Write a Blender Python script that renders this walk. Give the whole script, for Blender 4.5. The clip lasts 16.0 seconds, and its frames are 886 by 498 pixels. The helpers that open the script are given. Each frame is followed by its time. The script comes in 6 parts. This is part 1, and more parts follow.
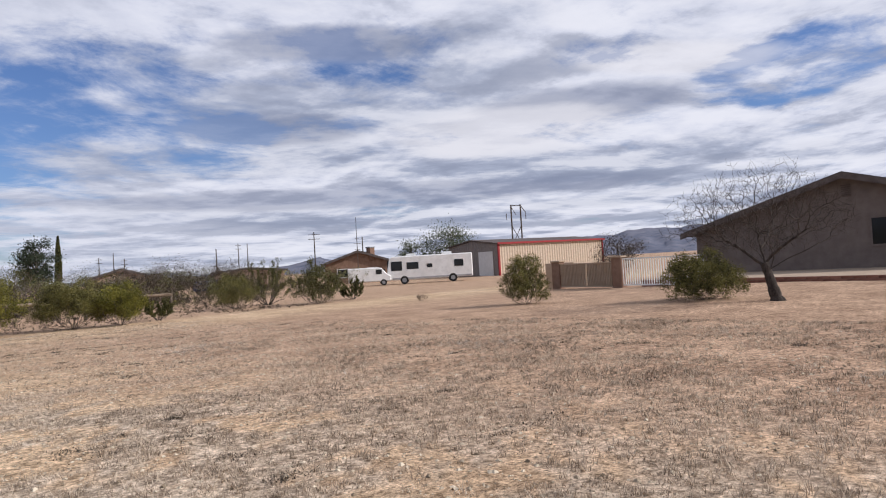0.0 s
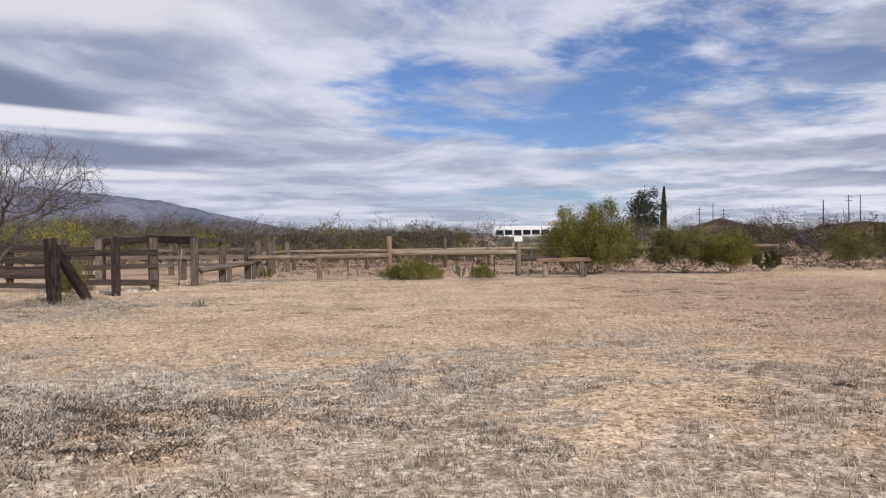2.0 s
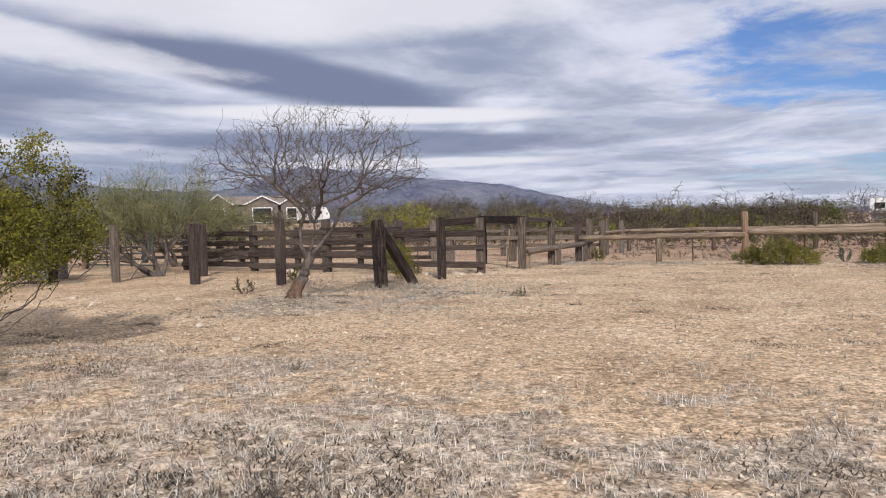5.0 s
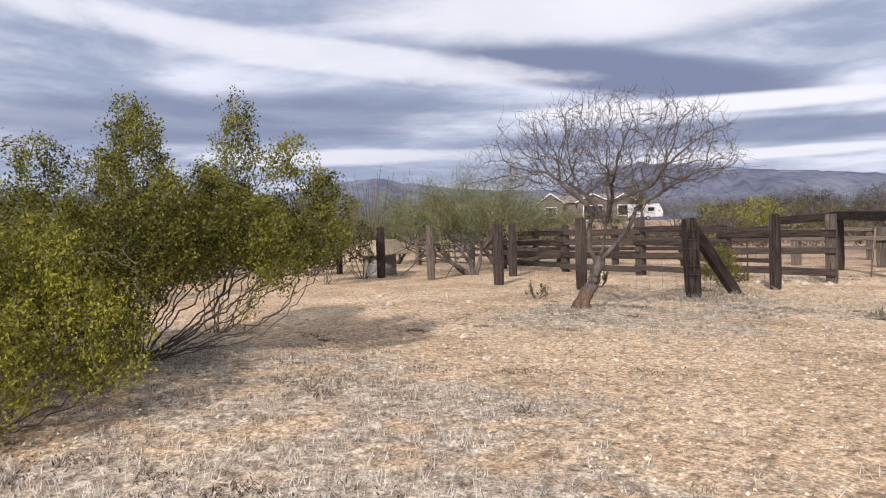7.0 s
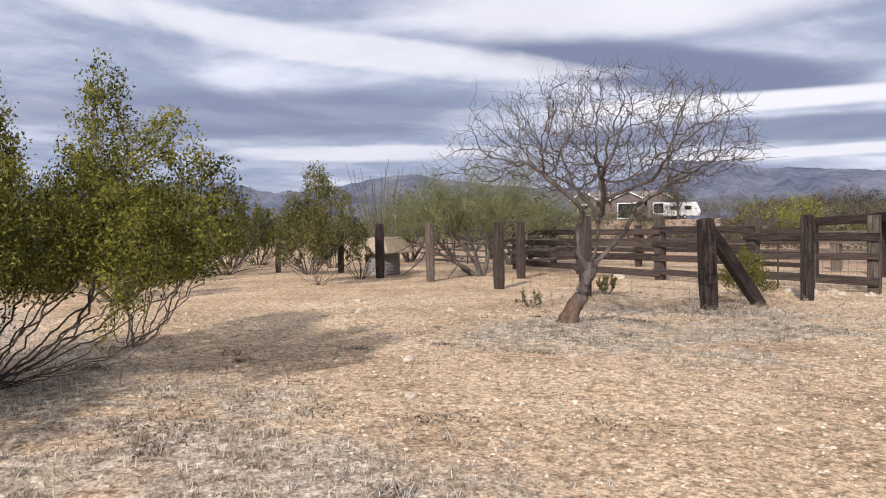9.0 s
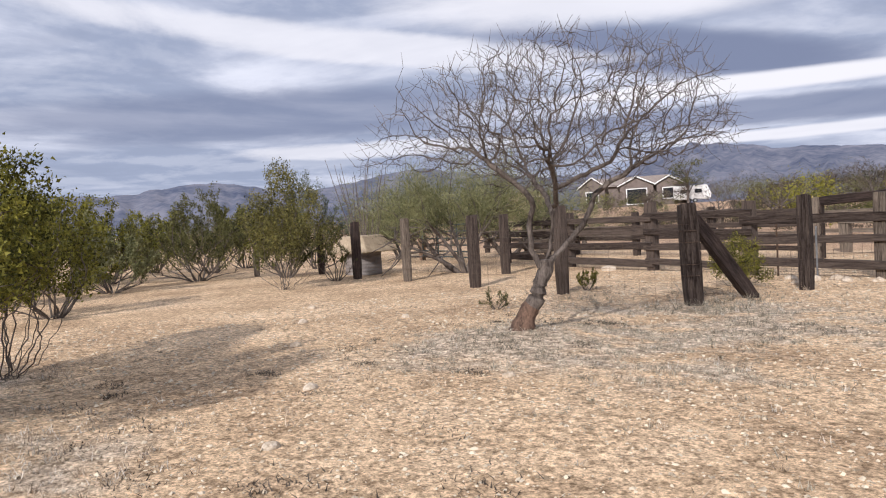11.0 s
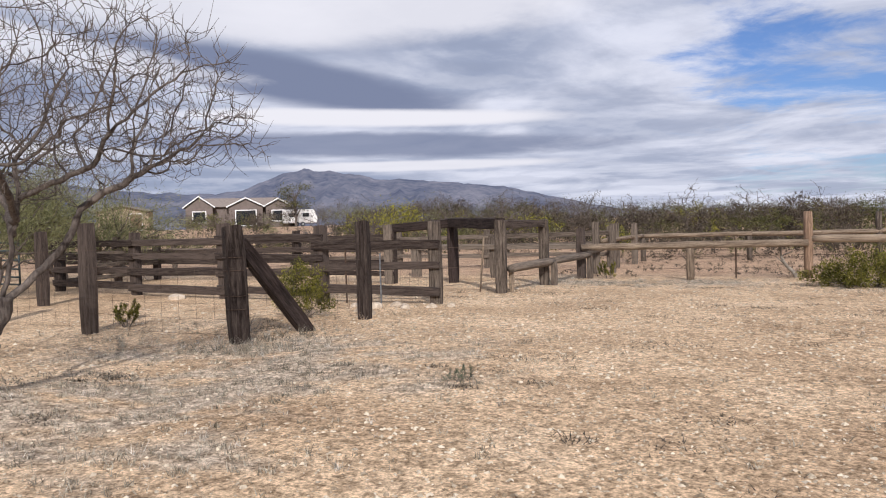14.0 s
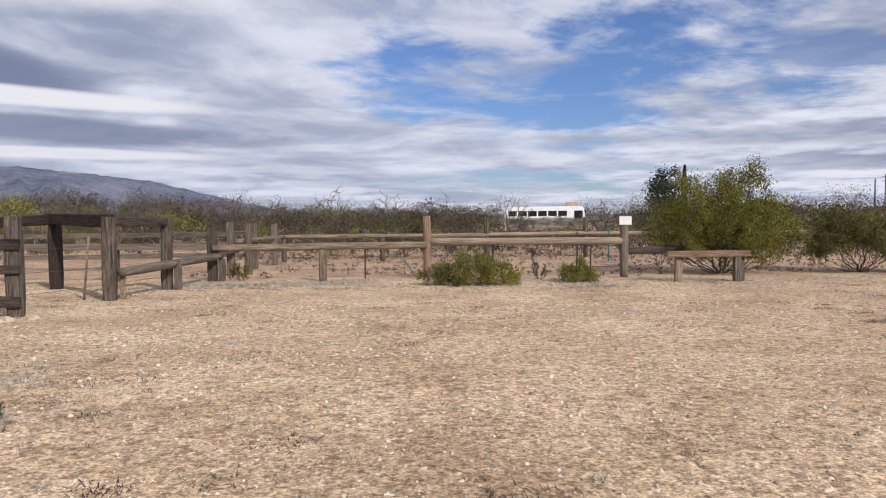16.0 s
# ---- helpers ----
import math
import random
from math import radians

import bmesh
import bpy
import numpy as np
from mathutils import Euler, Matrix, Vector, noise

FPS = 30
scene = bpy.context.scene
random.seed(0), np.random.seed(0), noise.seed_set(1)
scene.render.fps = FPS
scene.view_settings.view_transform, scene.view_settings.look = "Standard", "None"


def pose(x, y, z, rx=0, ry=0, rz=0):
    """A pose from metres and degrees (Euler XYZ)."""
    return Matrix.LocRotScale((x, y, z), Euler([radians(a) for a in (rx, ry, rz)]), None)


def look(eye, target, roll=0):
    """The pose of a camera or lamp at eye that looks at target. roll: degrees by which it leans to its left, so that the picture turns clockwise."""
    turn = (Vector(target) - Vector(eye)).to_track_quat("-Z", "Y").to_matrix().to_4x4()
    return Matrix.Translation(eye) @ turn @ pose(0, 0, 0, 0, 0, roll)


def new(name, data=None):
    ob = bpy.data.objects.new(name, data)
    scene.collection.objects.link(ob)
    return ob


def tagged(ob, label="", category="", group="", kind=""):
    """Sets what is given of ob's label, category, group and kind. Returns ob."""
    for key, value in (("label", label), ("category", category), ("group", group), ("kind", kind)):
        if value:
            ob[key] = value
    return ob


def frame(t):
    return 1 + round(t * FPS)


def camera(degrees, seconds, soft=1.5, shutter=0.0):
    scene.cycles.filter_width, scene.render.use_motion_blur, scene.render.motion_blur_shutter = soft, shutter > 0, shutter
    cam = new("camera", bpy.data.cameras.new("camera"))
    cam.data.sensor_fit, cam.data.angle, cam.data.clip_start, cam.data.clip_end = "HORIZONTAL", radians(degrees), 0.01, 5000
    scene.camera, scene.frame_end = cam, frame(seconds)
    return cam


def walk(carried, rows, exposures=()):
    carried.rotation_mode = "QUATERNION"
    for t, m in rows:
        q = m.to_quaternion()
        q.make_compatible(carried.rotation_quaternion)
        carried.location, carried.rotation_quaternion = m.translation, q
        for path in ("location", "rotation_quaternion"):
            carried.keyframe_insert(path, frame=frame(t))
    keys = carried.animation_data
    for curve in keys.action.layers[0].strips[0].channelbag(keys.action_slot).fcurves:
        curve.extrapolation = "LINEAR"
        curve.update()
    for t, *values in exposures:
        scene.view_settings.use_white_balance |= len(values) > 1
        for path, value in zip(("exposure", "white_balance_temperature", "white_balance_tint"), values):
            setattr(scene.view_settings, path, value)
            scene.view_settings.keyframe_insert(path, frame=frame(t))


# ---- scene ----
cam = camera(65.1, 16.0, soft=1.1)
PATH = [
    (0, (1.601, 0.514, 1.413), (3.054, 1.888, 1.459), -3.4),
    (0.5, (1.503, 0.594, 1.42), (2.548, 2.299, 1.455), -3.2),
    (1, (1.531, 0.808, 1.399), (2.176, 2.701, 1.412), -1.4),
    (1.5, (1.414, 1.069, 1.348), (1.706, 3.048, 1.323), -0.0),
    (2, (1.423, 1.58, 1.307), (1.427, 3.58, 1.274), -0.7),
    (2.5, (1.355, 2.115, 1.268), (1.152, 4.105, 1.241), -1.4),
    (3, (1.117, 2.535, 1.205), (0.775, 4.505, 1.168), -1.6),
    (3.2, (1.155, 2.786, 1.173), (0.76, 4.746, 1.133), -1.6),
    (5.5, (0.713, 4.748, 1.291), (-0.395, 6.411, 1.212), -1.8),
    (6, (0.708, 5.148, 1.269), (-0.622, 6.64, 1.198), -1.9),
    (6.5, (0.575, 5.512, 1.289), (-0.926, 6.833, 1.229), -1.9),
    (7, (0.445, 5.931, 1.314), (-1.174, 7.103, 1.262), -1.9),
    (7.5, (0.281, 6.366, 1.301), (-1.396, 7.455, 1.254), -1.5),
    (8, (0.135, 6.792, 1.293), (-1.557, 7.856, 1.239), -1.3),
    (8.5, (0.056, 7.174, 1.304), (-1.625, 8.256, 1.244), -1.0),
    (8.7, (-0.055, 7.345, 1.319), (-1.728, 8.44, 1.26), -1.1),
    (10.8, (-0.683, 8.895, 1.354), (-2.438, 9.851, 1.282), -3.6),
    (11, (-0.695, 9.033, 1.347), (-2.394, 10.086, 1.269), -3.5),
    (11.5, (-0.849, 9.344, 1.335), (-2.324, 10.692, 1.259), -2.5),
    (12, (-0.964, 9.686, 1.34), (-2.216, 11.244, 1.265), -2.0),
    (12.5, (-0.969, 9.99, 1.312), (-2.074, 11.655, 1.233), -1.6),
    (13, (-1.047, 10.311, 1.31), (-2.064, 12.031, 1.232), -1.4),
    (13.5, (-1.116, 10.616, 1.304), (-2.087, 12.364, 1.231), -1.7),
    (14, (-1.074, 10.888, 1.314), (-1.986, 12.666, 1.247), -1.8),
    (14.5, (-0.976, 11.142, 1.324), (-1.791, 12.968, 1.267), -1.6),
    (15, (-0.932, 11.41, 1.369), (-1.573, 13.303, 1.304), -1.0),
    (15.5, (-0.866, 11.525, 1.361), (-1.217, 13.493, 1.285), -0.7),
    (16, (-0.648, 11.639, 1.301), (-0.622, 13.637, 1.215), -0.5),
]
walk(cam, [(t, look(eye, target, roll)) for t, eye, target, roll in PATH],
     exposures=[(t, e, 6350, 13.5) for t, e in ((0, -0.1), (1.5, -0.12), (3.2, -0.1), (5.5, -0.05), (7, 0.12), (11, 0.12), (12.5, 0.04), (14.5, -0.03), (16, -0.08))])

# ---- world, sun ----
SUN_AZ, SUN_EL = radians(145), radians(31)
sun_data = bpy.data.lights.new("sun", "SUN")
sun_data.energy, sun_data.angle, sun_data.color = 4.1, radians(1.4), (1.0, 0.955, 0.905)
sun = new("sun", sun_data)
sun.matrix_world = look((60 * math.sin(SUN_AZ), 60 * math.cos(SUN_AZ), 60 * math.tan(SUN_EL)), (0, 0, 0))


def build_sky():
    w = bpy.data.worlds.new("sky")
    scene.world = w
    w.use_nodes = True
    nt = w.node_tree
    nt.nodes.clear()
    N, K = nt.nodes.new, nt.links.new

    def val(v, sock):
        if hasattr(v, "is_linked"):
            K(v, sock)
        else:
            sock.default_value = v

    def mth(op, a, b=0.0, c=0.0):
        n = N("ShaderNodeMath")
        n.operation = op
        for i, v in enumerate((a, b, c)):
            val(v, n.inputs[i])
        return n.outputs[0]

    def smooth(x, lo, hi):
        n = N("ShaderNodeMapRange")
        n.interpolation_type = "SMOOTHSTEP"
        val(x, n.inputs[0])
        n.inputs[1].default_value, n.inputs[2].default_value = lo, hi
        return n.outputs[0]

    def noise_of(vec, scale, detail, rough, distort=0.0):
        n = N("ShaderNodeTexNoise")
        K(vec, n.inputs["Vector"])
        n.inputs["Scale"].default_value, n.inputs["Detail"].default_value = scale, detail
        n.inputs["Roughness"].default_value, n.inputs["Distortion"].default_value = rough, distort
        return n.outputs[0]

    def mix(f, a, b):
        n = N("ShaderNodeMix")
        n.data_type = "RGBA"
        val(f, n.inputs[0])
        val(a if hasattr(a, "is_linked") else (*a, 1), n.inputs[6])
        val(b if hasattr(b, "is_linked") else (*b, 1), n.inputs[7])
        return n.outputs[2]

    tc = N("ShaderNodeTexCoord").outputs["Generated"]
    sep = N("ShaderNodeSeparateXYZ")
    K(tc, sep.inputs[0])
    x, y, z = sep.outputs
    az = mth("MULTIPLY", mth("ARCTAN2", x, y), 57.2958)
    el = mth("MULTIPLY", mth("ARCSINE", z), 57.2958)
    zz = mth("ADD", mth("MAXIMUM", z, 0.0), 0.07)
    comb = N("ShaderNodeCombineXYZ")
    K(mth("DIVIDE", x, zz), comb.inputs[0])
    K(mth("DIVIDE", y, zz), comb.inputs[1])
    plane = comb.outputs[0]
    big = noise_of(plane, 0.42, 8, 0.6, 0.35)
    fine = noise_of(plane, 1.7, 10, 0.66, 0.5)
    tone = noise_of(plane, 0.8, 8, 0.58, 0.6)
    wob = noise_of(plane, 1.3, 8, 0.62, 0.3)
    flat = N("ShaderNodeCombineXYZ")
    K(mth("DIVIDE", az, 20.0), flat.inputs[0])
    K(mth("DIVIDE", mth("ADD", el, mth("MULTIPLY", az, 0.05)), mth("ADD", 1.4, mth("MULTIPLY", mth("MAXIMUM", el, 0.0), 0.10))), flat.inputs[1])
    streak = noise_of(flat.outputs[0], 1.0, 8, 0.6, 0.6)
    streak2 = noise_of(flat.outputs[0], 0.62, 6, 0.52, 0.9)

    def bank(az0, el0, half_az, half_el, slope=0.0, ragged=0.9):
        """A soft elongated bank of cloud, by its azimuth and elevation in degrees."""
        da = mth("SUBTRACT", az, az0)
        de = mth("SUBTRACT", mth("SUBTRACT", el, el0), mth("MULTIPLY", da, slope))
        r = mth("ADD", mth("POWER", mth("ABSOLUTE", mth("DIVIDE", da, half_az)), 2.0), mth("POWER", mth("ABSOLUTE", mth("DIVIDE", de, half_el)), 2.0))
        r = mth("ADD", r, mth("MULTIPLY", mth("SUBTRACT", wob, 0.5), ragged * 2))
        return smooth(r, 1.25, 0.35)

    # how much cloud: closed to the west, open in the north, broken in the east
    west = smooth(az, -2, -24)
    blue = mth("MAXIMUM", bank(4, 10.6, 17, 3.6, -0.08), bank(19, 14.8, 11, 4.6, 0.1))
    blue = mth("MAXIMUM", blue, mth("MULTIPLY", bank(75, 13.2, 9, 3.0, 0.1), 1.2))
    blue = mth("MAXIMUM", blue, mth("MULTIPLY", bank(5, 2.6, 16, 1.6, 0.0), 0.75))
    blue = mth("MAXIMUM", blue, mth("MULTIPLY", bank(50, 17.5, 18, 3.0, 0.0), 0.6))
    blue = mth("MAXIMUM", blue, mth("MULTIPLY", bank(27, 10.5, 7, 4.0, 0.0), 0.6))
    def dens(scale):
        m = N("ShaderNodeVectorMath")
        m.operation = "SCALE"
        K(plane, m.inputs[0])
        m.inputs["Scale"].default_value = scale
        return mth("ADD", noise_of(m.outputs[0], 0.55, 9, 0.58, 0.4), mth("MULTIPLY", noise_of(m.outputs[0], 2.2, 7, 0.6, 0.3), 0.38))

    # undersides: where the cloud is thicker higher up than here
    under = smooth(mth("SUBTRACT", dens(0.935), dens(1.0)), -0.12, 0.13)
    east = smooth(az, 6, 40)
    cover = mth("ADD", mth("MULTIPLY", big, 0.40), mth("MULTIPLY", fine, 0.42))
    cover = mth("ADD", cover, mth("MULTIPLY", mth("MULTIPLY", mth("SUBTRACT", dens(1.0), 0.66), east), 0.75))
    cover = mth("ADD", cover, mth("MULTIPLY", streak, 0.50))
    cover = mth("ADD", cover, mth("MULTIPLY", west, 0.30))
    cover = mth("ADD", cover, mth("MULTIPLY", east, 0.06))
    cover = mth("ADD", cover, mth("MULTIPLY", smooth(el, 4.5, 0.0), 0.14))
    wisp = noise_of(flat.outputs[0], 2.3, 9, 0.66, 1.2)
    cover = mth("ADD", cover, mth("MULTIPLY", mth("SUBTRACT", wisp, 0.5), 0.26))
    cover = mth("SUBTRACT", cover, mth("MULTIPLY", blue, 0.17))
    cloud = smooth(cover, 0.44, 0.665)
    # grey undersides and bright gaps
    grey = smooth(mth("ADD", mth("MULTIPLY", tone, 0.6), mth("MULTIPLY", streak2, 0.45)), 0.43, 0.62)
    wgrey = smooth(mth("ADD", mth("MULTIPLY", streak2, 0.8), mth("MULTIPLY", tone, 0.25)), 0.40, 0.60)
    grey = mth("MAXIMUM", mth("MULTIPLY", grey, 0.75), mth("MULTIPLY", mth("MULTIPLY", wgrey, west), 0.95))
    dark = mth("MAXIMUM", bank(-40, 12.0, 16, 2.0, -0.17, 0.35), mth("MULTIPLY", bank(-32, 6.7, 20, 1.1, -0.02, 0.6), 0.85))
    dark = mth("MAXIMUM", dark, mth("MULTIPLY", bank(-72, 9.2, 22, 2.2, 0.02, 0.6), 0.75))
    dark = mth("MAXIMUM", dark, mth("MULTIPLY", bank(59, 12.3, 9, 1.6, 0.0, 0.7), 0.6))
    dark = mth("MAXIMUM", dark, mth("MULTIPLY", bank(33, 11.5, 8, 1.4, 0.0, 0.8), 0.5))
    dark = mth("MAXIMUM", dark, mth("MULTIPLY", bank(38, 18.0, 10, 1.6, 0.0, 0.8), 0.6))
    dark = mth("MAXIMUM", dark, mth("MULTIPLY", bank(71, 20.5, 9, 1.6, 0.0, 0.8), 0.6))
    dark = mth("MAXIMUM", dark, mth("MULTIPLY", bank(40, 6.0, 26, 1.0, 0.0, 1.0), 0.5))
    lit = mth("MAXIMUM", bank(-33, 8.9, 17, 0.75, -0.02, 0.45), mth("MULTIPLY", bank(-66, 14.6, 22, 1.5, -0.12, 1.3), 0.7))
    lit = mth("MAXIMUM", lit, mth("MULTIPLY", bank(-62, 6.2, 13, 0.7, 0.0, 1.0), 0.7))
    lit = mth("MAXIMUM", lit, mth("MULTIPLY", bank(-30, 5.0, 14, 0.45, 0.0, 0.5), 0.85))
    lit = mth("MAXIMUM", lit, mth("MULTIPLY", bank(-38, 17.3, 26, 3.0, 0.0, 0.8), 0.8))
    lit = mth("MAXIMUM", lit, mth("MULTIPLY", bank(52, 10.5, 10, 2.2, 0.0, 1.0), 0.7))
    lit = mth("MAXIMUM", lit, mth("MULTIPLY", bank(66, 14.8, 9, 1.4, -0.1, 0.8), 0.7))
    col = mix(grey, (0.80, 0.835, 0.94), (0.350, 0.41, 0.55))
    relief = mth("MULTIPLY", mth("SUBTRACT", under, 0.5), mth("ADD", 0.34, mth("MULTIPLY", east, 0.75)))
    col = mix(mth("MAXIMUM", relief, 0.0), col, (0.25, 0.29, 0.40))
    col = mix(mth("MAXIMUM", mth("MULTIPLY", relief, -1.0), 0.0), col, (1.05, 1.06, 1.10))
    col = mix(dark, col, (0.232, 0.274, 0.40))
    col = mix(lit, col, (0.94, 0.94, 0.98))
    cloud = mth("MAXIMUM", cloud, mth("MAXIMUM", mth("MULTIPLY", dark, 0.92), mth("MULTIPLY", lit, 0.85)))
    cloud = mth("MULTIPLY", cloud, smooth(el, -1.0, 1.2))
    sky = N("ShaderNodeTexSky")
    sky.sky_type, sky.sun_disc = "NISHITA", False
    sky.sun_elevation, sky.sun_rotation = SUN_EL, SUN_AZ
    sky.air_density, sky.dust_density, sky.ozone_density = 1.0, 0.6, 1.6
    b1, b2 = N("ShaderNodeBackground"), N("ShaderNodeBackground")
    tint = N("ShaderNodeMix")
    tint.data_type, tint.blend_type = "RGBA", "MULTIPLY"
    tint.inputs[0].default_value = 1.0
    K(sky.outputs[0], tint.inputs[6])
    tint.inputs[7].default_value = (0.74, 0.90, 1.27, 1)
    K(tint.outputs[2], b1.inputs[0])
    b1.inputs[1].default_value = 0.085
    K(col, b2.inputs[0])
    b2.inputs[1].default_value = 0.92
    ms, out = N("ShaderNodeMixShader"), N("ShaderNodeOutputWorld")
    K(cloud, ms.inputs[0])
    K(b1.outputs[0], ms.inputs[1])
    K(b2.outputs[0], ms.inputs[2])
    K(ms.outputs[0], out.inputs[0])


build_sky()


# ---- materials ----
def material(name, dark, light, scale=6.0, rough=0.85, bump=0.4, stretch=(1, 1, 1), fine=8.0, metal=0.0, island=0.0, thing=0.0, see=0.0, spots=None):
    """Colour between dark and light by noise at two scales, with relief; island and thing: how much single pieces differ."""
    m = bpy.data.materials.new(name)
    m.use_nodes = True
    nt = m.node_tree
    N, K = nt.nodes.new, nt.links.new
    bsdf, out = nt.nodes["Principled BSDF"], nt.nodes["Material Output"]
    tc, mp = N("ShaderNodeTexCoord"), N("ShaderNodeMapping")
    mp.inputs["Scale"].default_value = stretch
    K(tc.outputs["Object"], mp.inputs[0])

    def tex(s, d):
        n = N("ShaderNodeTexNoise")
        K(mp.outputs[0], n.inputs["Vector"])
        n.inputs["Scale"].default_value, n.inputs["Detail"].default_value, n.inputs["Roughness"].default_value = s, d, 0.6
        return n.outputs[0]

    def mth(op, a, b):
        n = N("ShaderNodeMath")
        n.operation = op
        for i, v in enumerate((a, b)):
            if hasattr(v, "is_linked"):
                K(v, n.inputs[i])
            else:
                n.inputs[i].default_value = v
        return n.outputs[0]

    a, b = tex(scale, 5), tex(scale * fine, 4)
    f = mth("ADD", mth("MULTIPLY", mth("SUBTRACT", a, 0.5), 2.2), mth("MULTIPLY", mth("SUBTRACT", b, 0.5), 1.6))
    f = mth("ADD", f, 0.5)
    if island:
        g = N("ShaderNodeNewGeometry").outputs["Random Per Island"]
        f = mth("ADD", f, mth("MULTIPLY", mth("SUBTRACT", g, 0.5), island))
    if thing:
        g = N("ShaderNodeObjectInfo").outputs["Random"]
        f = mth("ADD", f, mth("MULTIPLY", mth("SUBTRACT", g, 0.5), thing))
    ramp = N("ShaderNodeValToRGB")
    ramp.color_ramp.elements[0].color, ramp.color_ramp.elements[1].color = (*dark, 1), (*light, 1)
    K(f, ramp.inputs[0])
    col = ramp.outputs[0]
    if spots:
        s = tex(spots[1], 2)
        mr, mx = N("ShaderNodeMapRange"), N("ShaderNodeMix")
        mr.inputs[1].default_value, mr.inputs[2].default_value = spots[2], spots[2] + 0.06
        K(s, mr.inputs[0])
        mx.data_type = "RGBA"
        K(mr.outputs[0], mx.inputs[0])
        K(col, mx.inputs[6])
        mx.inputs[7].default_value = (*spots[0], 1)
        col = mx.outputs[2]
    K(col, bsdf.inputs["Base Color"])
    bsdf.inputs["Roughness"].default_value, bsdf.inputs["Metallic"].default_value = rough, metal
    bsdf.inputs["Specular IOR Level"].default_value = 0.25
    if bump:
        bn = N("ShaderNodeBump")
        bn.inputs["Strength"].default_value, bn.inputs["Distance"].default_value = bump, 0.02
        K(b, bn.inputs["Height"])
        K(bn.outputs[0], bsdf.inputs["Normal"])
    if see:
        tr, ms = N("ShaderNodeBsdfTranslucent"), N("ShaderNodeMixShader")
        K(col, tr.inputs[0])
        ms.inputs[0].default_value = see
        K(bsdf.outputs[0], ms.inputs[1])
        K(tr.outputs[0], ms.inputs[2])
        K(ms.outputs[0], out.inputs[0])
    return m


def glass_dark():
    m = bpy.data.materials.new("dark_glass")
    m.use_nodes = True
    b = m.node_tree.nodes["Principled BSDF"]
    b.inputs["Base Color"].default_value = (0.012, 0.014, 0.016, 1)
    b.inputs["Roughness"].default_value = 0.08
    return m


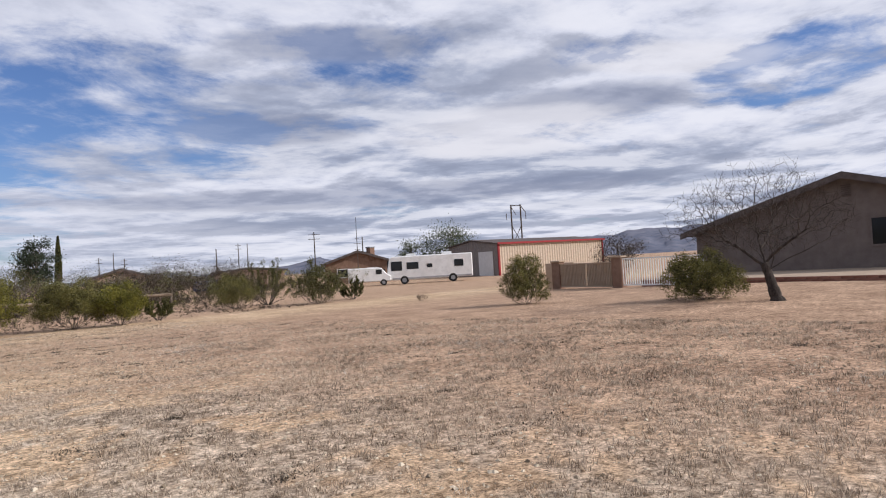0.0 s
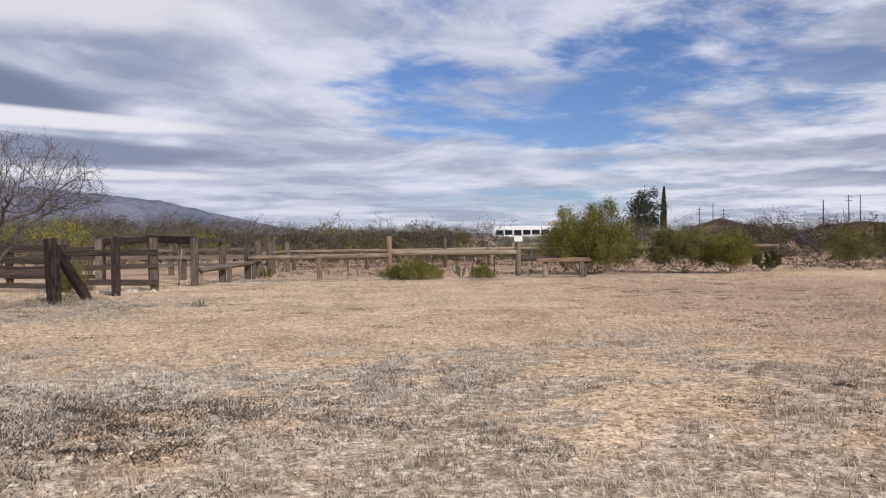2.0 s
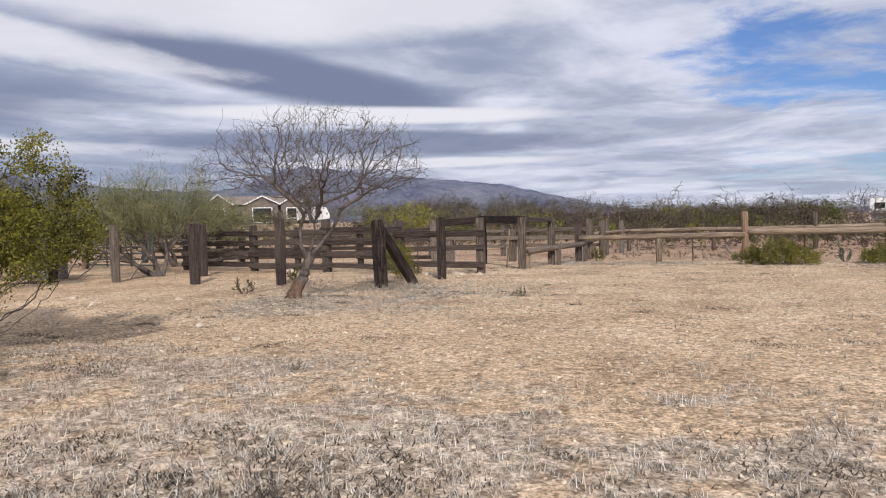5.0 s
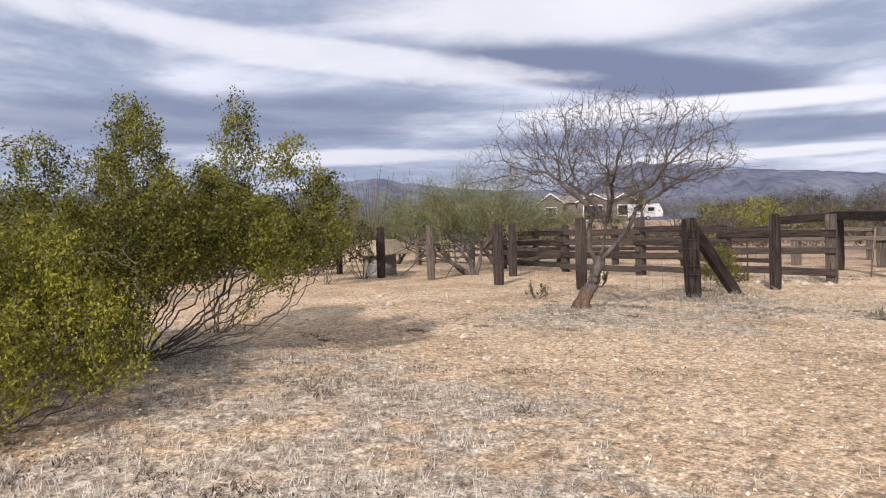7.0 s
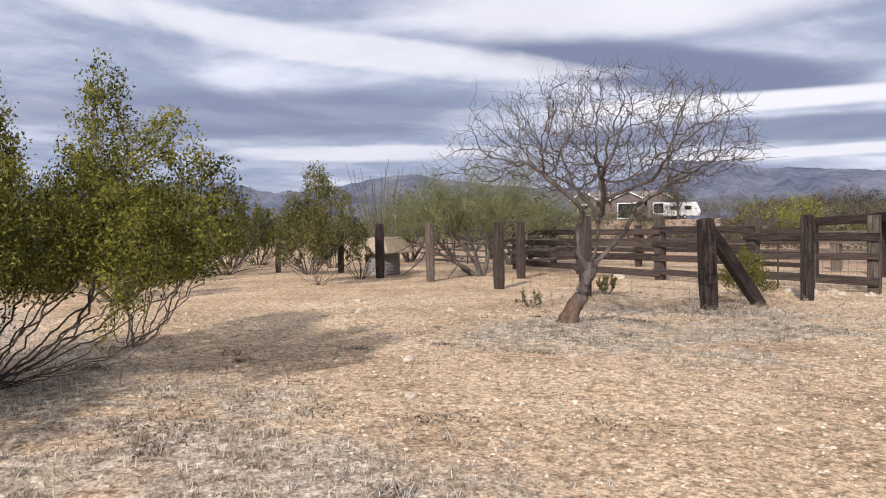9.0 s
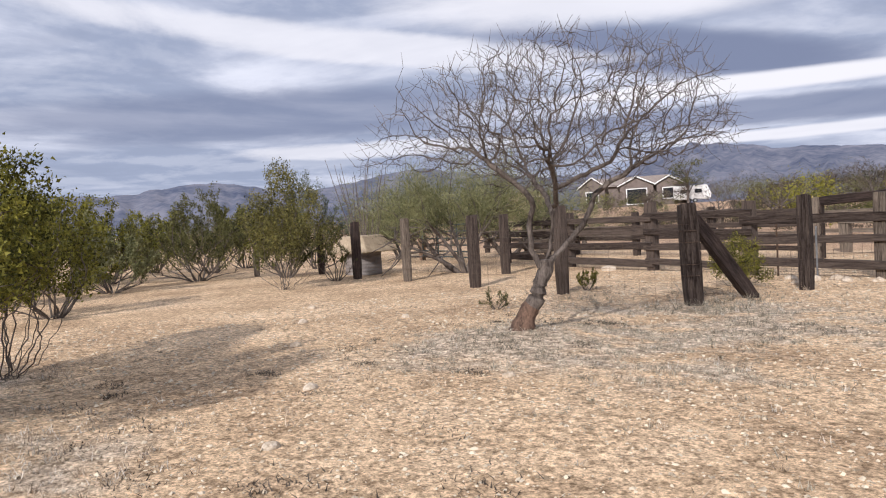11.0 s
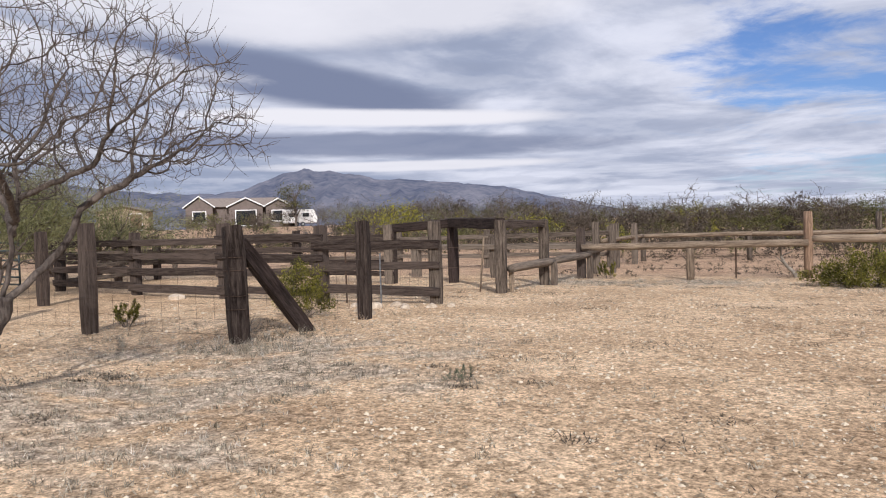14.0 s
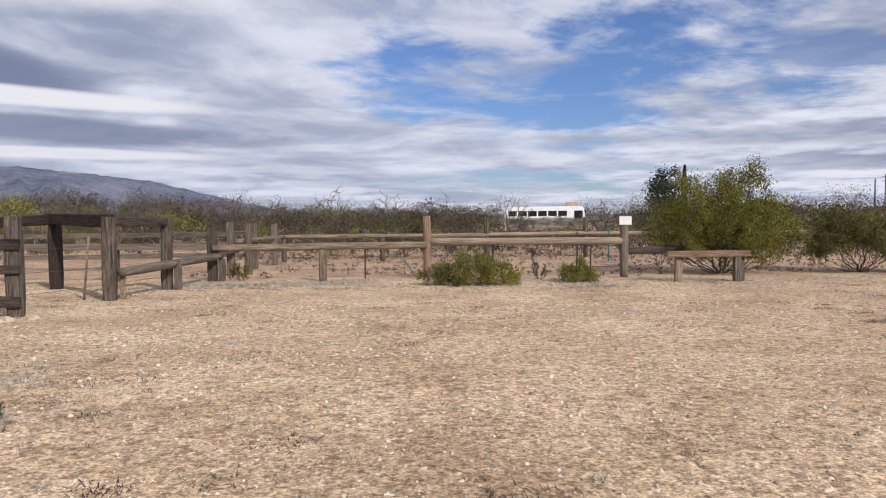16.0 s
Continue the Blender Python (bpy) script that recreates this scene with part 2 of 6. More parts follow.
M = dict(
    tie=material("weathered_tie", (0.016, 0.010, 0.008), (0.112, 0.086, 0.071), 3.0, 0.92, 1.0, (9, 9, 0.7), 5, thing=0.5),
    tie_dark=material("creosoted_tie", (0.010, 0.007, 0.006), (0.075, 0.052, 0.045), 3.0, 0.9, 1.0, (9, 9, 0.7), 5, thing=0.4),
    grey_wood=material("grey_wood", (0.037, 0.027, 0.021), (0.232, 0.188, 0.148), 3.0, 0.92, 0.9, (9, 9, 0.6), 5, thing=0.5),
    log=material("peeled_log", (0.062, 0.040, 0.026), (0.43, 0.335, 0.24), 4.0, 0.9, 1.0, (9, 9, 0.4), 5, thing=0.4),
    red_log=material("reddish_log", (0.095, 0.052, 0.032), (0.36, 0.245, 0.165), 4.0, 0.9, 1.0, (8, 8, 0.5), 5, thing=0.3),
    wire=material("rusty_wire", (0.05, 0.03, 0.02), (0.16, 0.11, 0.08), 20, 0.7, 0.0, metal=0.5),
    steel=material("galvanised_steel", (0.20, 0.21, 0.22), (0.42, 0.43, 0.44), 8, 0.45, 0.1, metal=0.8),
    pipe=material("dark_pipe", (0.03, 0.045, 0.045), (0.10, 0.12, 0.12), 10, 0.5, 0.1, metal=0.5),
    bark=material("mesquite_bark", (0.040, 0.031, 0.027), (0.19, 0.158, 0.135), 8, 0.95, 1.0, (1, 1, 0.35), 6),
    bark_dark=material("dark_mesquite_bark", (0.018, 0.014, 0.012), (0.095, 0.076, 0.064), 8, 0.95, 1.0, (1, 1, 0.35), 6),
    bark_red=material("peeled_trunk", (0.046, 0.029, 0.022), (0.22, 0.138, 0.098), 9, 0.95, 1.0, (1, 1, 0.4), 5),
    twig=material("dry_twig", (0.045, 0.036, 0.030), (0.17, 0.140, 0.118), 14, 0.95, 0.0, island=0.8),
    twig_light=material("pale_twig", (0.12, 0.10, 0.08), (0.34, 0.30, 0.25), 14, 0.95, 0.0, island=0.8),
    leaf=material("olive_leaf", (0.040, 0.043, 0.008), (0.29, 0.268, 0.048), 1.3, 0.6, 0.0, fine=3, island=0.9, see=0.42),
    leaf_mid=material("brownish_olive_leaf", (0.042, 0.042, 0.014), (0.25, 0.225, 0.070), 1.3, 0.65, 0.0, fine=3, island=0.9, see=0.35),
    leaf_dark=material("dull_leaf", (0.030, 0.033, 0.011), (0.160, 0.152, 0.052), 1.3, 0.65, 0.0, fine=3, island=0.9, see=0.3),
    leaf_pale=material("pale_green_twig", (0.085, 0.090, 0.036), (0.30, 0.295, 0.145), 1.0, 0.7, 0.0, fine=3, island=0.8, see=0.3),
    leaf_blue=material("grey_green_leaf", (0.05, 0.065, 0.04), (0.18, 0.20, 0.13), 1.0, 0.7, 0.0, fine=3, island=0.8, see=0.2),
    leaf_pine=material("dark_pine_needles", (0.012, 0.020, 0.012), (0.062, 0.078, 0.044), 1.0, 0.7, 0.0, fine=3, island=0.8, see=0.1),
    leaf_yellow=material("yellow_green_leaf", (0.068, 0.068, 0.009), (0.38, 0.35, 0.046), 1.3, 0.65, 0.0, fine=3, island=0.8, see=0.3),
    scrub=material("dry_scrub", (0.030, 0.023, 0.017), (0.125, 0.098, 0.074), 0.1, 0.95, 0.0, fine=6, island=0.9),
    straw=material("dry_grass", (0.19, 0.14, 0.10), (0.68, 0.555, 0.42), 0.5, 0.9, 0.0, fine=5, island=1.2, see=0.2),
    straw_grey=material("grey_dry_grass", (0.20, 0.175, 0.145), (0.76, 0.695, 0.60), 0.5, 0.9, 0.0, fine=5, island=1.2, see=0.2),
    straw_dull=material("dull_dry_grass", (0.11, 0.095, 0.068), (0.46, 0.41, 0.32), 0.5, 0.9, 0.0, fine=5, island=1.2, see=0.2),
    stone=material("gravel_stone", (0.22, 0.168, 0.112), (0.64, 0.545, 0.41), 3, 0.9, 0.3, island=1.3),
    stone_big=material("pale_stone", (0.35, 0.27, 0.19), (0.68, 0.58, 0.46), 6, 0.9, 0.6, thing=0.5),
    stucco=material("taupe_stucco", (0.135, 0.11, 0.098), (0.20, 0.165, 0.148), 2, 0.95, 0.5, fine=30),
    tan_wall=material("tan_stucco", (0.36, 0.27, 0.19), (0.46, 0.36, 0.27), 2, 0.95, 0.4, fine=30),
    pink_wall=material("pink_adobe", (0.36, 0.25, 0.19), (0.48, 0.35, 0.27), 2, 0.95, 0.4, fine=20),
    brown_wall=material("brown_brick", (0.17, 0.10, 0.07), (0.28, 0.18, 0.13), 2, 0.95, 0.4, fine=20),
    brick=material("red_brick", (0.13, 0.055, 0.040), (0.30, 0.145, 0.105), 4, 0.95, 0.6, thing=0.9),
    mortar=material("mortar", (0.17, 0.12, 0.10), (0.26, 0.20, 0.17), 6, 0.95, 0.5),
    roof=material("roof_shingle", (0.075, 0.06, 0.055), (0.15, 0.125, 0.115), 3, 0.95, 0.5, fine=20),
    roof_tan=material("roof_tile", (0.20, 0.16, 0.135), (0.32, 0.27, 0.23), 3, 0.95, 0.5, fine=20),
    red_trim=material("red_trim", (0.24, 0.022, 0.026), (0.38, 0.04, 0.045), 4, 0.6, 0.1),
    sheet_tan=material("corrugated_tan", (0.48, 0.38, 0.28), (0.62, 0.51, 0.39), 3, 0.55, 0.1),
    sheet_grey=material("corrugated_grey", (0.17, 0.15, 0.14), (0.25, 0.225, 0.21), 3, 0.6, 0.1),
    door_white=material("pale_door", (0.55, 0.55, 0.54), (0.68, 0.68, 0.67), 3, 0.6, 0.1),
    white=material("white_paint", (0.66, 0.66, 0.64), (0.84, 0.84, 0.82), 1.5, 0.45, 0.05),
    silver=material("silver_panel", (0.26, 0.26, 0.27), (0.44, 0.44, 0.45), 2, 0.4, 0.05),
    tyre=material("rubber", (0.012, 0.012, 0.012), (0.035, 0.034, 0.032), 10, 0.9, 0.2),
    black=material("black_paint", (0.010, 0.010, 0.011), (0.030, 0.030, 0.030), 5, 0.6, 0.1),
    blue_car=material("blue_paint", (0.02, 0.04, 0.12), (0.04, 0.07, 0.18), 4, 0.3, 0.0),
    orange=material("orange_paint", (0.30, 0.07, 0.02), (0.45, 0.12, 0.04), 4, 0.6, 0.1),
    green_paint=material("green_paint", (0.01, 0.09, 0.06), (0.03, 0.15, 0.10), 4, 0.6, 0.1),
    pole=material("utility_pole_wood", (0.045, 0.036, 0.03), (0.12, 0.10, 0.085), 3, 0.95, 0.5, (6, 6, 0.5)),
    thatch=material("faded_canvas", (0.26, 0.20, 0.135), (0.46, 0.37, 0.26), 5, 0.95, 0.5, fine=10),
    # slope colour with the blue-grey of distance haze mixed in
    hazed_rock=material("hazed_mountain_slope", (0.058, 0.074, 0.122), (0.20, 0.20, 0.235), 0.0045, 1.0, 0.0, fine=6),
    paper=material("white_sign", (0.6, 0.6, 0.58), (0.78, 0.78, 0.75), 6, 0.7, 0.0),
    glass=glass_dark(),
)


def ground_material():
    m = bpy.data.materials.new("desert_soil")
    m.use_nodes = True
    nt = m.node_tree
    N, K = nt.nodes.new, nt.links.new
    bsdf = nt.nodes["Principled BSDF"]
    tc = N("ShaderNodeTexCoord").outputs["Object"]

    def tex(s, d, r=0.6):
        n = N("ShaderNodeTexNoise")
        K(tc, n.inputs["Vector"])
        n.inputs["Scale"].default_value, n.inputs["Detail"].default_value, n.inputs["Roughness"].default_value = s, d, r
        return n.outputs[0]

    def ramp(f, stops):
        r = N("ShaderNodeValToRGB")
        el = r.color_ramp.elements
        while len(el) < len(stops):
            el.new(0.5)
        for e, (p, c) in zip(el, stops):
            e.position, e.color = p, (*c, 1)
        K(f, r.inputs[0])
        return r.outputs[0]

    def mix(f, a, b, mode="MIX"):
        n = N("ShaderNodeMix")
        n.data_type, n.blend_type = "RGBA", mode
        for v, s in ((f, 0), (a, 6), (b, 7)):
            if hasattr(v, "is_linked"):
                K(v, n.inputs[s])
            else:
                n.inputs[s].default_value = v if s == 0 else (*v, 1)
        return n.outputs[2]

    def rng(f, lo, hi):
        n = N("ShaderNodeMapRange")
        n.interpolation_type = "SMOOTHSTEP"
        K(f, n.inputs[0])
        n.inputs[1].default_value, n.inputs[2].default_value = lo, hi
        return n.outputs[0]

    base = ramp(tex(0.55, 6), [(0.30, (0.375, 0.256, 0.156)), (0.52, (0.535, 0.384, 0.242)), (0.72, (0.65, 0.485, 0.322))])
    litter = ramp(tex(9, 4), [(0.35, (0.29, 0.226, 0.162)), (0.6, (0.57, 0.465, 0.350))])
    cover, brown_dim = N("ShaderNodeAttribute"), N("ShaderNodeAttribute")
    cover.attribute_name, brown_dim.attribute_name = "litter", "brown_dim_soil"
    base = mix(rng(cover.outputs["Fac"], 0.05, 0.75), base, litter)
    base = mix(brown_dim.outputs["Fac"], base, ramp(tex(0.8, 5), [(0.35, (0.32, 0.210, 0.138)), (0.65, (0.49, 0.336, 0.226))]))
    grit = ramp(tex(38, 5, 0.75), [(0.37, (0.34, 0.31, 0.29)), (0.5, (0.98, 0.98, 0.98)), (0.60, (1.45, 1.45, 1.45))])
    base = mix(0.85, base, grit, "MULTIPLY")
    peb = ramp(tex(14, 3, 0.7), [(0.37, (0.50, 0.47, 0.44)), (0.49, (1, 1, 1)), (0.62, (1.38, 1.38, 1.38))])
    base = mix(0.85, base, peb, "MULTIPLY")
    tuft = ramp(tex(5.5, 4, 0.65), [(0.36, (0.55, 0.53, 0.51)), (0.46, (1, 1, 1)), (0.64, (1.2, 1.2, 1.2))])
    base = mix(0.55, base, tuft, "MULTIPLY")
    K(base, bsdf.inputs["Base Color"])
    bsdf.inputs["Roughness"].default_value = 0.96
    bsdf.inputs["Specular IOR Level"].default_value = 0.1
    b1 = N("ShaderNodeBump")
    b1.inputs["Strength"].default_value, b1.inputs["Distance"].default_value = 0.55, 0.025
    K(tex(24, 6, 0.7), b1.inputs["Height"])
    K(b1.outputs[0], bsdf.inputs["Normal"])
    return m


# ---- ground ----
def step(a, b, v):
    t = min(1.0, max(0.0, (v - a) / (b - a)))
    return t * t * (3 - 2 * t)


def gz(x, y):
    """Height of the ground."""
    z = -0.018 * (min(max(y, 9.0), 34.0) - 11.0)
    z += 0.10 * math.exp(-((x + 7.1) ** 2 + (y - 14.05) ** 2) / 0.9)
    z += 0.12 * math.exp(-((x + 6.7) ** 2 + (y - 7.3) ** 2) / 3.0)
    z += 2.4 * step(60.0, 125.0, 0.69 * y - 0.72 * x) * step(22.0, 50.0, -x)
    z += 0.025 * noise.noise((x * 0.35, y * 0.35, 0.0)) + 0.010 * noise.noise((x * 1.7, y * 1.7, 3.0))
    return z


def grassy(x, y):
    """How much dry grass grows at a place, 0 to 1."""
    w = 1.1 * noise.noise((x * 0.4, y * 0.4, 5))
    near = 1 - step(8.6, 10.8, y - 0.10 * x + w)
    tree = 1.1 * math.exp(-((x + 6.2) ** 2 / 5 + (y - 15.6) ** 2 / 8))
    fence = 0.6 * math.exp(-((y - 29.5) ** 2) / 4) if -8 < x < 9 else 0.0
    east = 0.45 * step(4, 9, x) * (1 - 0.6 * step(14, 18, y))
    patch = 0.45 + 1.0 * noise.noise((x * 0.5, y * 0.5, 0)) + 0.9 * noise.noise((x * 1.9, y * 1.9, 8)) + 0.5 * noise.noise((x * 5, y * 5, 3))
    return max(0.015, min(1.0, max(near, tree, fence, east) * patch * 1.5))


def build_ground():
    def lines(lo, hi, fine, far):
        v = list(np.arange(lo, hi, fine))
        s, p, up = fine, hi, []
        while p < far:
            up.append(p)
            s *= 1.14
            p += s
        s, p, down = fine, lo - fine, []
        while p > -far:
            down.append(p)
            s *= 1.14
            p -= s
        return np.array(down[::-1] + v + up)
    xs, ys = lines(-11, 10, 0.2, 4500), lines(1.5, 24, 0.2, 4500)
    nx, ny = len(xs), len(ys)
    verts = [(x, y, gz(x, y)) for y in ys for x in xs]
    i = np.arange((ny - 1) * (nx - 1))
    r, c = i // (nx - 1), i % (nx - 1)
    a = r * nx + c
    faces = np.stack([a, a + 1, a + nx + 1, a + nx], 1).tolist()
    me = bpy.data.meshes.new("ground")
    me.from_pydata(verts, [], faces)
    me.polygons.foreach_set("use_smooth", [True] * len(me.polygons))
    cover = me.attributes.new("litter", "FLOAT", "POINT")
    cover.data.foreach_set("value", [grassy(v[0], v[1]) for v in verts])
    # Reddish-brown soil east, brown litter north; the wider east also paints in vignette-like darkening.
    brown_dim = me.attributes.new("brown_dim_soil", "FLOAT", "POINT")
    brown_dim.data.foreach_set("value", [max(step(2.5, 9.5, v[0] + 1.5 * noise.noise((v[0] * 0.3, v[1] * 0.3, 40))) * (1 - step(20, 28, v[1])), 0.8 * step(31.0, 33.5, v[1] + 0.8 * noise.noise((v[0] * 0.5, v[1] * 0.5, 41)))) for v in verts])
    me.materials.append(ground_material())
    return tagged(new("ground", me), "dry sandy desert soil with gravel and litter", "ground", kind="structure")


build_ground()


# ---- builders ----
class Geo:
    """Gathers vertices and faces for one mesh."""

    def __init__(self):
        self.v, self.f = [], []

    def tube(self, pts, radii, sides=5, cap=True):
        base, n = len(self.v), len(pts)
        for i, p in enumerate(pts):
            d = (pts[min(i + 1, n - 1)] - pts[max(i - 1, 0)]).normalized()
            u = d.cross(Vector((0.31, 0.17, 0.93)))
            if u.length < 0.05:
                u = d.cross(Vector((1, 0, 0)))
            u.normalize()
            w = d.cross(u)
            for k in range(sides):
                a = 6.28318 * k / sides
                self.v.append(p + (u * math.cos(a) + w * math.sin(a)) * radii[i])
        for i in range(n - 1):
            for k in range(sides):
                a, b = base + i * sides + k, base + i * sides + (k + 1) % sides
                self.f.append((a, b, b + sides, a + sides))
        if cap:
            self.f.append(tuple(base + (n - 1) * sides + k for k in range(sides)))
            self.f.append(tuple(base + k for k in range(sides))[::-1])

    def leaf(self, p, d, w, size):
        b = len(self.v)
        self.v += [p, p + d * size * 0.5 + w * size * 0.28, p + d * size, p + d * size * 0.5 - w * size * 0.28]
        self.f.append((b, b + 1, b + 2, b + 3))

    def box(self, lo, hi):
        b = len(self.v)
        self.v += [Vector((x, y, z)) for z in (lo[2], hi[2]) for y in (lo[1], hi[1]) for x in (lo[0], hi[0])]
        self.f += [tuple(b + k for k in q) for q in ((0, 2, 3, 1), (4, 5, 7, 6), (0, 1, 5, 4), (2, 6, 7, 3), (0, 4, 6, 2), (1, 3, 7, 5))]

    def prism(self, outline, y0, y1):
        """An outline in x and z, pushed from y0 to y1."""
        b, n = len(self.v), len(outline)
        self.v += [Vector((x, y, z)) for y in (y0, y1) for x, z in outline]
        self.f += [tuple(range(b, b + n)), tuple(range(b + 2 * n - 1, b + n - 1, -1))]
        self.f += [(b + (k + 1) % n, b + k, b + n + k, b + n + (k + 1) % n) for k in range(n)]

    def mesh(self, name, mat, smooth=False):
        me = bpy.data.meshes.new(name)
        me.from_pydata(self.v, [], self.f)
        if smooth:
            me.polygons.foreach_set("use_smooth", [True] * len(me.polygons))
        me.materials.append(mat)
        return me


def thing(name, x, y, z=None, rz=0.0, label="", category="", group="", kind=""):
    ob = new(name)
    ob.matrix_basis = pose(x, y, gz(x, y) if z is None else z, 0, 0, rz)
    ob.empty_display_size = 0.2
    return tagged(ob, label, category, group, kind)


def part(name, me, parent, label="", m=None):
    """A mesh as a child of a thing, in the thing's own axes."""
    ob = new(name, me)
    ob.parent = parent
    if m is not None:
        ob.matrix_basis = m
    return tagged(ob, label)


def solid(name, geo, mat, parent, label="", m=None, bevel=0.0, smooth=False):
    me = geo.mesh(name, mat, smooth)
    if bevel:
        bm = bmesh.new()
        bm.from_mesh(me)
        bmesh.ops.recalc_face_normals(bm, faces=bm.faces)
        bmesh.ops.bevel(bm, geom=bm.edges, offset=bevel, segments=1, affect="EDGES")
        bm.to_mesh(me)
        bm.free()
    return part(name, me, parent, label, m)


def timber_mesh(name, length, wx, wy, mat, rnd, round_log=False):
    """A weathered timber along z: an uneven outline that wanders a little, with worn ends."""
    g = Geo()
    sides = 12 if round_log else 8
    rings = max(4, min(12, int(length / 0.35)))
    jit = [rnd.uniform(0.9, 1.06) for _ in range(sides)]
    ox, oy = 0.0, 0.0
    for i in range(rings + 1):
        f = i / rings
        ox, oy = ox + rnd.uniform(-1, 1) * 0.006, oy + rnd.uniform(-1, 1) * 0.006
        taper = 1.0 - (0.10 if i in (0, rings) else 0.0)
        for k in range(sides):
            if round_log:
                a = 6.28318 * k / sides
                px, py = math.cos(a) * wx / 2, math.sin(a) * wy / 2
            else:
                cx, cy = ((1, 0.82), (0.82, 1), (-0.82, 1), (-1, 0.82), (-1, -0.82), (-0.82, -1), (0.82, -1), (1, -0.82))[k]
                px, py = cx * wx / 2, cy * wy / 2
            s = jit[k] * taper * rnd.uniform(0.97, 1.03)
            end = rnd.uniform(-0.015, 0.015) if i in (0, rings) else 0.0
            g.v.append(Vector((px * s + ox, py * s + oy, f * length + end)))
    for i in range(rings):
        for k in range(sides):
            a, b = i * sides + k, i * sides + (k + 1) % sides
            g.f.append((a, b, b + sides, a + sides))
    g.f += [tuple(range(sides))[::-1], tuple(rings * sides + k for k in range(sides))]
    return g.mesh(name, mat, round_log)


def span(a, b, turn=0.0):
    """The pose of a timber that runs from a to b."""
    a, b = Vector(a), Vector(b)
    q = (b - a).to_track_quat("Z", "Y").to_matrix().to_4x4()
    return Matrix.Translation(a) @ q @ pose(0, 0, 0, 0, 0, turn)


class Fence:
    """One run of fence: posts and rails as parts of one thing, in world axes."""

    def __init__(self, name, x, y, label, seed, category="fence"):
        self.rnd = random.Random(seed)
        self.ob = new(name)
        self.base = Vector((x, y, gz(x, y)))
        self.ob.location = self.base
        tagged(self.ob, label, category)

    def timber(self, name, a, b, wx, wy, mat, round_log=False, turn=0.0, label=""):
        me = timber_mesh(name, (Vector(b) - Vector(a)).length, wx, wy, mat, self.rnd, round_log)
        return part(name, me, self.ob, label, Matrix.Translation(-self.base) @ span(a, b, turn))

    def post(self, x, y, h, w=0.2, mat=None, lean=(0, 0), round_log=False, label="", name="post"):
        z = gz(x, y)
        return self.timber(name, (x, y, z - 0.05), (x + lean[0], y + lean[1], z + h), w, w * self.rnd.uniform(0.85, 1.1), mat or M["tie"], round_log, self.rnd.uniform(-12, 12), label)

    def wires(self, name, runs, r=0.003):
        g = Geo()
        for a, b in runs:
            a, b = Vector(a) - self.base, Vector(b) - self.base
            mid = (a + b) / 2 - Vector((0, 0, 0.012 * (a - b).length * 0.4 if abs((a - b).z) < 0.3 else 0))
            g.tube([a, mid, b], [r] * 3, 4, False)
        return solid(name, g, M["wire"], self.ob, "thin rusty wire")


# ---- plants ----
def bend(rnd, p, d, length, n, wild, lift):
    """A crooked line from p along d."""
    pts = [p.copy()]
    for i in range(n):
        d = (d + Vector((rnd.gauss(0, wild), rnd.gauss(0, wild), rnd.gauss(0, wild) + lift))).normalized()
        p = p + d * (length / n)
        pts.append(p.copy())
    return pts, d


def sideways(rnd, d, angle):
    u = d.cross(Vector((rnd.gauss(0, 1), rnd.gauss(0, 1), rnd.gauss(0, 1)))).normalized()
    return (d * math.cos(angle) + u * math.sin(angle)).normalized()


def grow(attr, nodes, parents, owner, step_len, kill, rng, wander=0.3, rounds=110, reach=1.1):
    """Grows a branching skeleton from given nodes towards points spread through a crown; returns nodes, parents and owners."""
    A = np.array(attr, float)
    P, par, own = [np.array(p, float) for p in nodes], list(parents), list(owner)
    near, who = np.full(len(A), 1e9), np.zeros(len(A), int)

    def meet(first):
        for k in range(first, len(P)):
            d = np.linalg.norm(A - P[k], axis=1)
            closer = d < near
            near[closer], who[closer] = d[closer], k
    meet(0)
    for _ in range(rounds):
        live = near < reach
        if not live.any():
            live = near < 1e8
        if not live.any():
            break
        w = who[live]
        pts = np.array(P)
        pull = np.zeros_like(pts)
        np.add.at(pull, w, (A[live] - pts[w]) / near[live][:, None])
        first = len(P)
        for k in np.unique(w):
            d = pull[k] / (np.linalg.norm(pull[k]) + 1e-9)
            back = pts[k] - pts[par[k]] if par[k] >= 0 else d
            d = d + 0.45 * back / (np.linalg.norm(back) + 1e-9) + rng.normal(0, wander, 3)
            P.append(pts[k] + step_len * rng.uniform(0.75, 1.25) * d / np.linalg.norm(d))
            par.append(int(k))
            own.append(own[k])
        meet(first)
        gone = near < kill
        A, near, who = A[~gone], near[~gone], who[~gone]
        if not len(A):
            break
    return np.array(P), par, own


def thicken(par, tip, power):
    """Radius of every node from the twigs that it carries, and its steps to the furthest tip."""
    n = len(par)
    acc, far = np.zeros(n), np.zeros(n, int)
    for k in range(n - 1, -1, -1):
        acc[k] = max(acc[k], tip ** power)
        if par[k] >= 0:
            acc[par[k]] += acc[k]
            far[par[k]] = max(far[par[k]], far[k] + 1)
    return acc ** (1 / power), far


def chains(par, rad):
    """Splits a skeleton into runs of nodes, each following its thickest child."""
    kids = [[] for _ in par]
    for k, p in enumerate(par):
        if p >= 0:
            kids[p].append(k)
    runs = []
    for k, p in enumerate(par):
        if p >= 0 and max(kids[p], key=lambda c: rad[c]) == k:
            continue
        run = [k] if p < 0 else [p, k]
        while kids[run[-1]]:
            run.append(max(kids[run[-1]], key=lambda c: rad[c]))
        runs.append(run)
    return runs


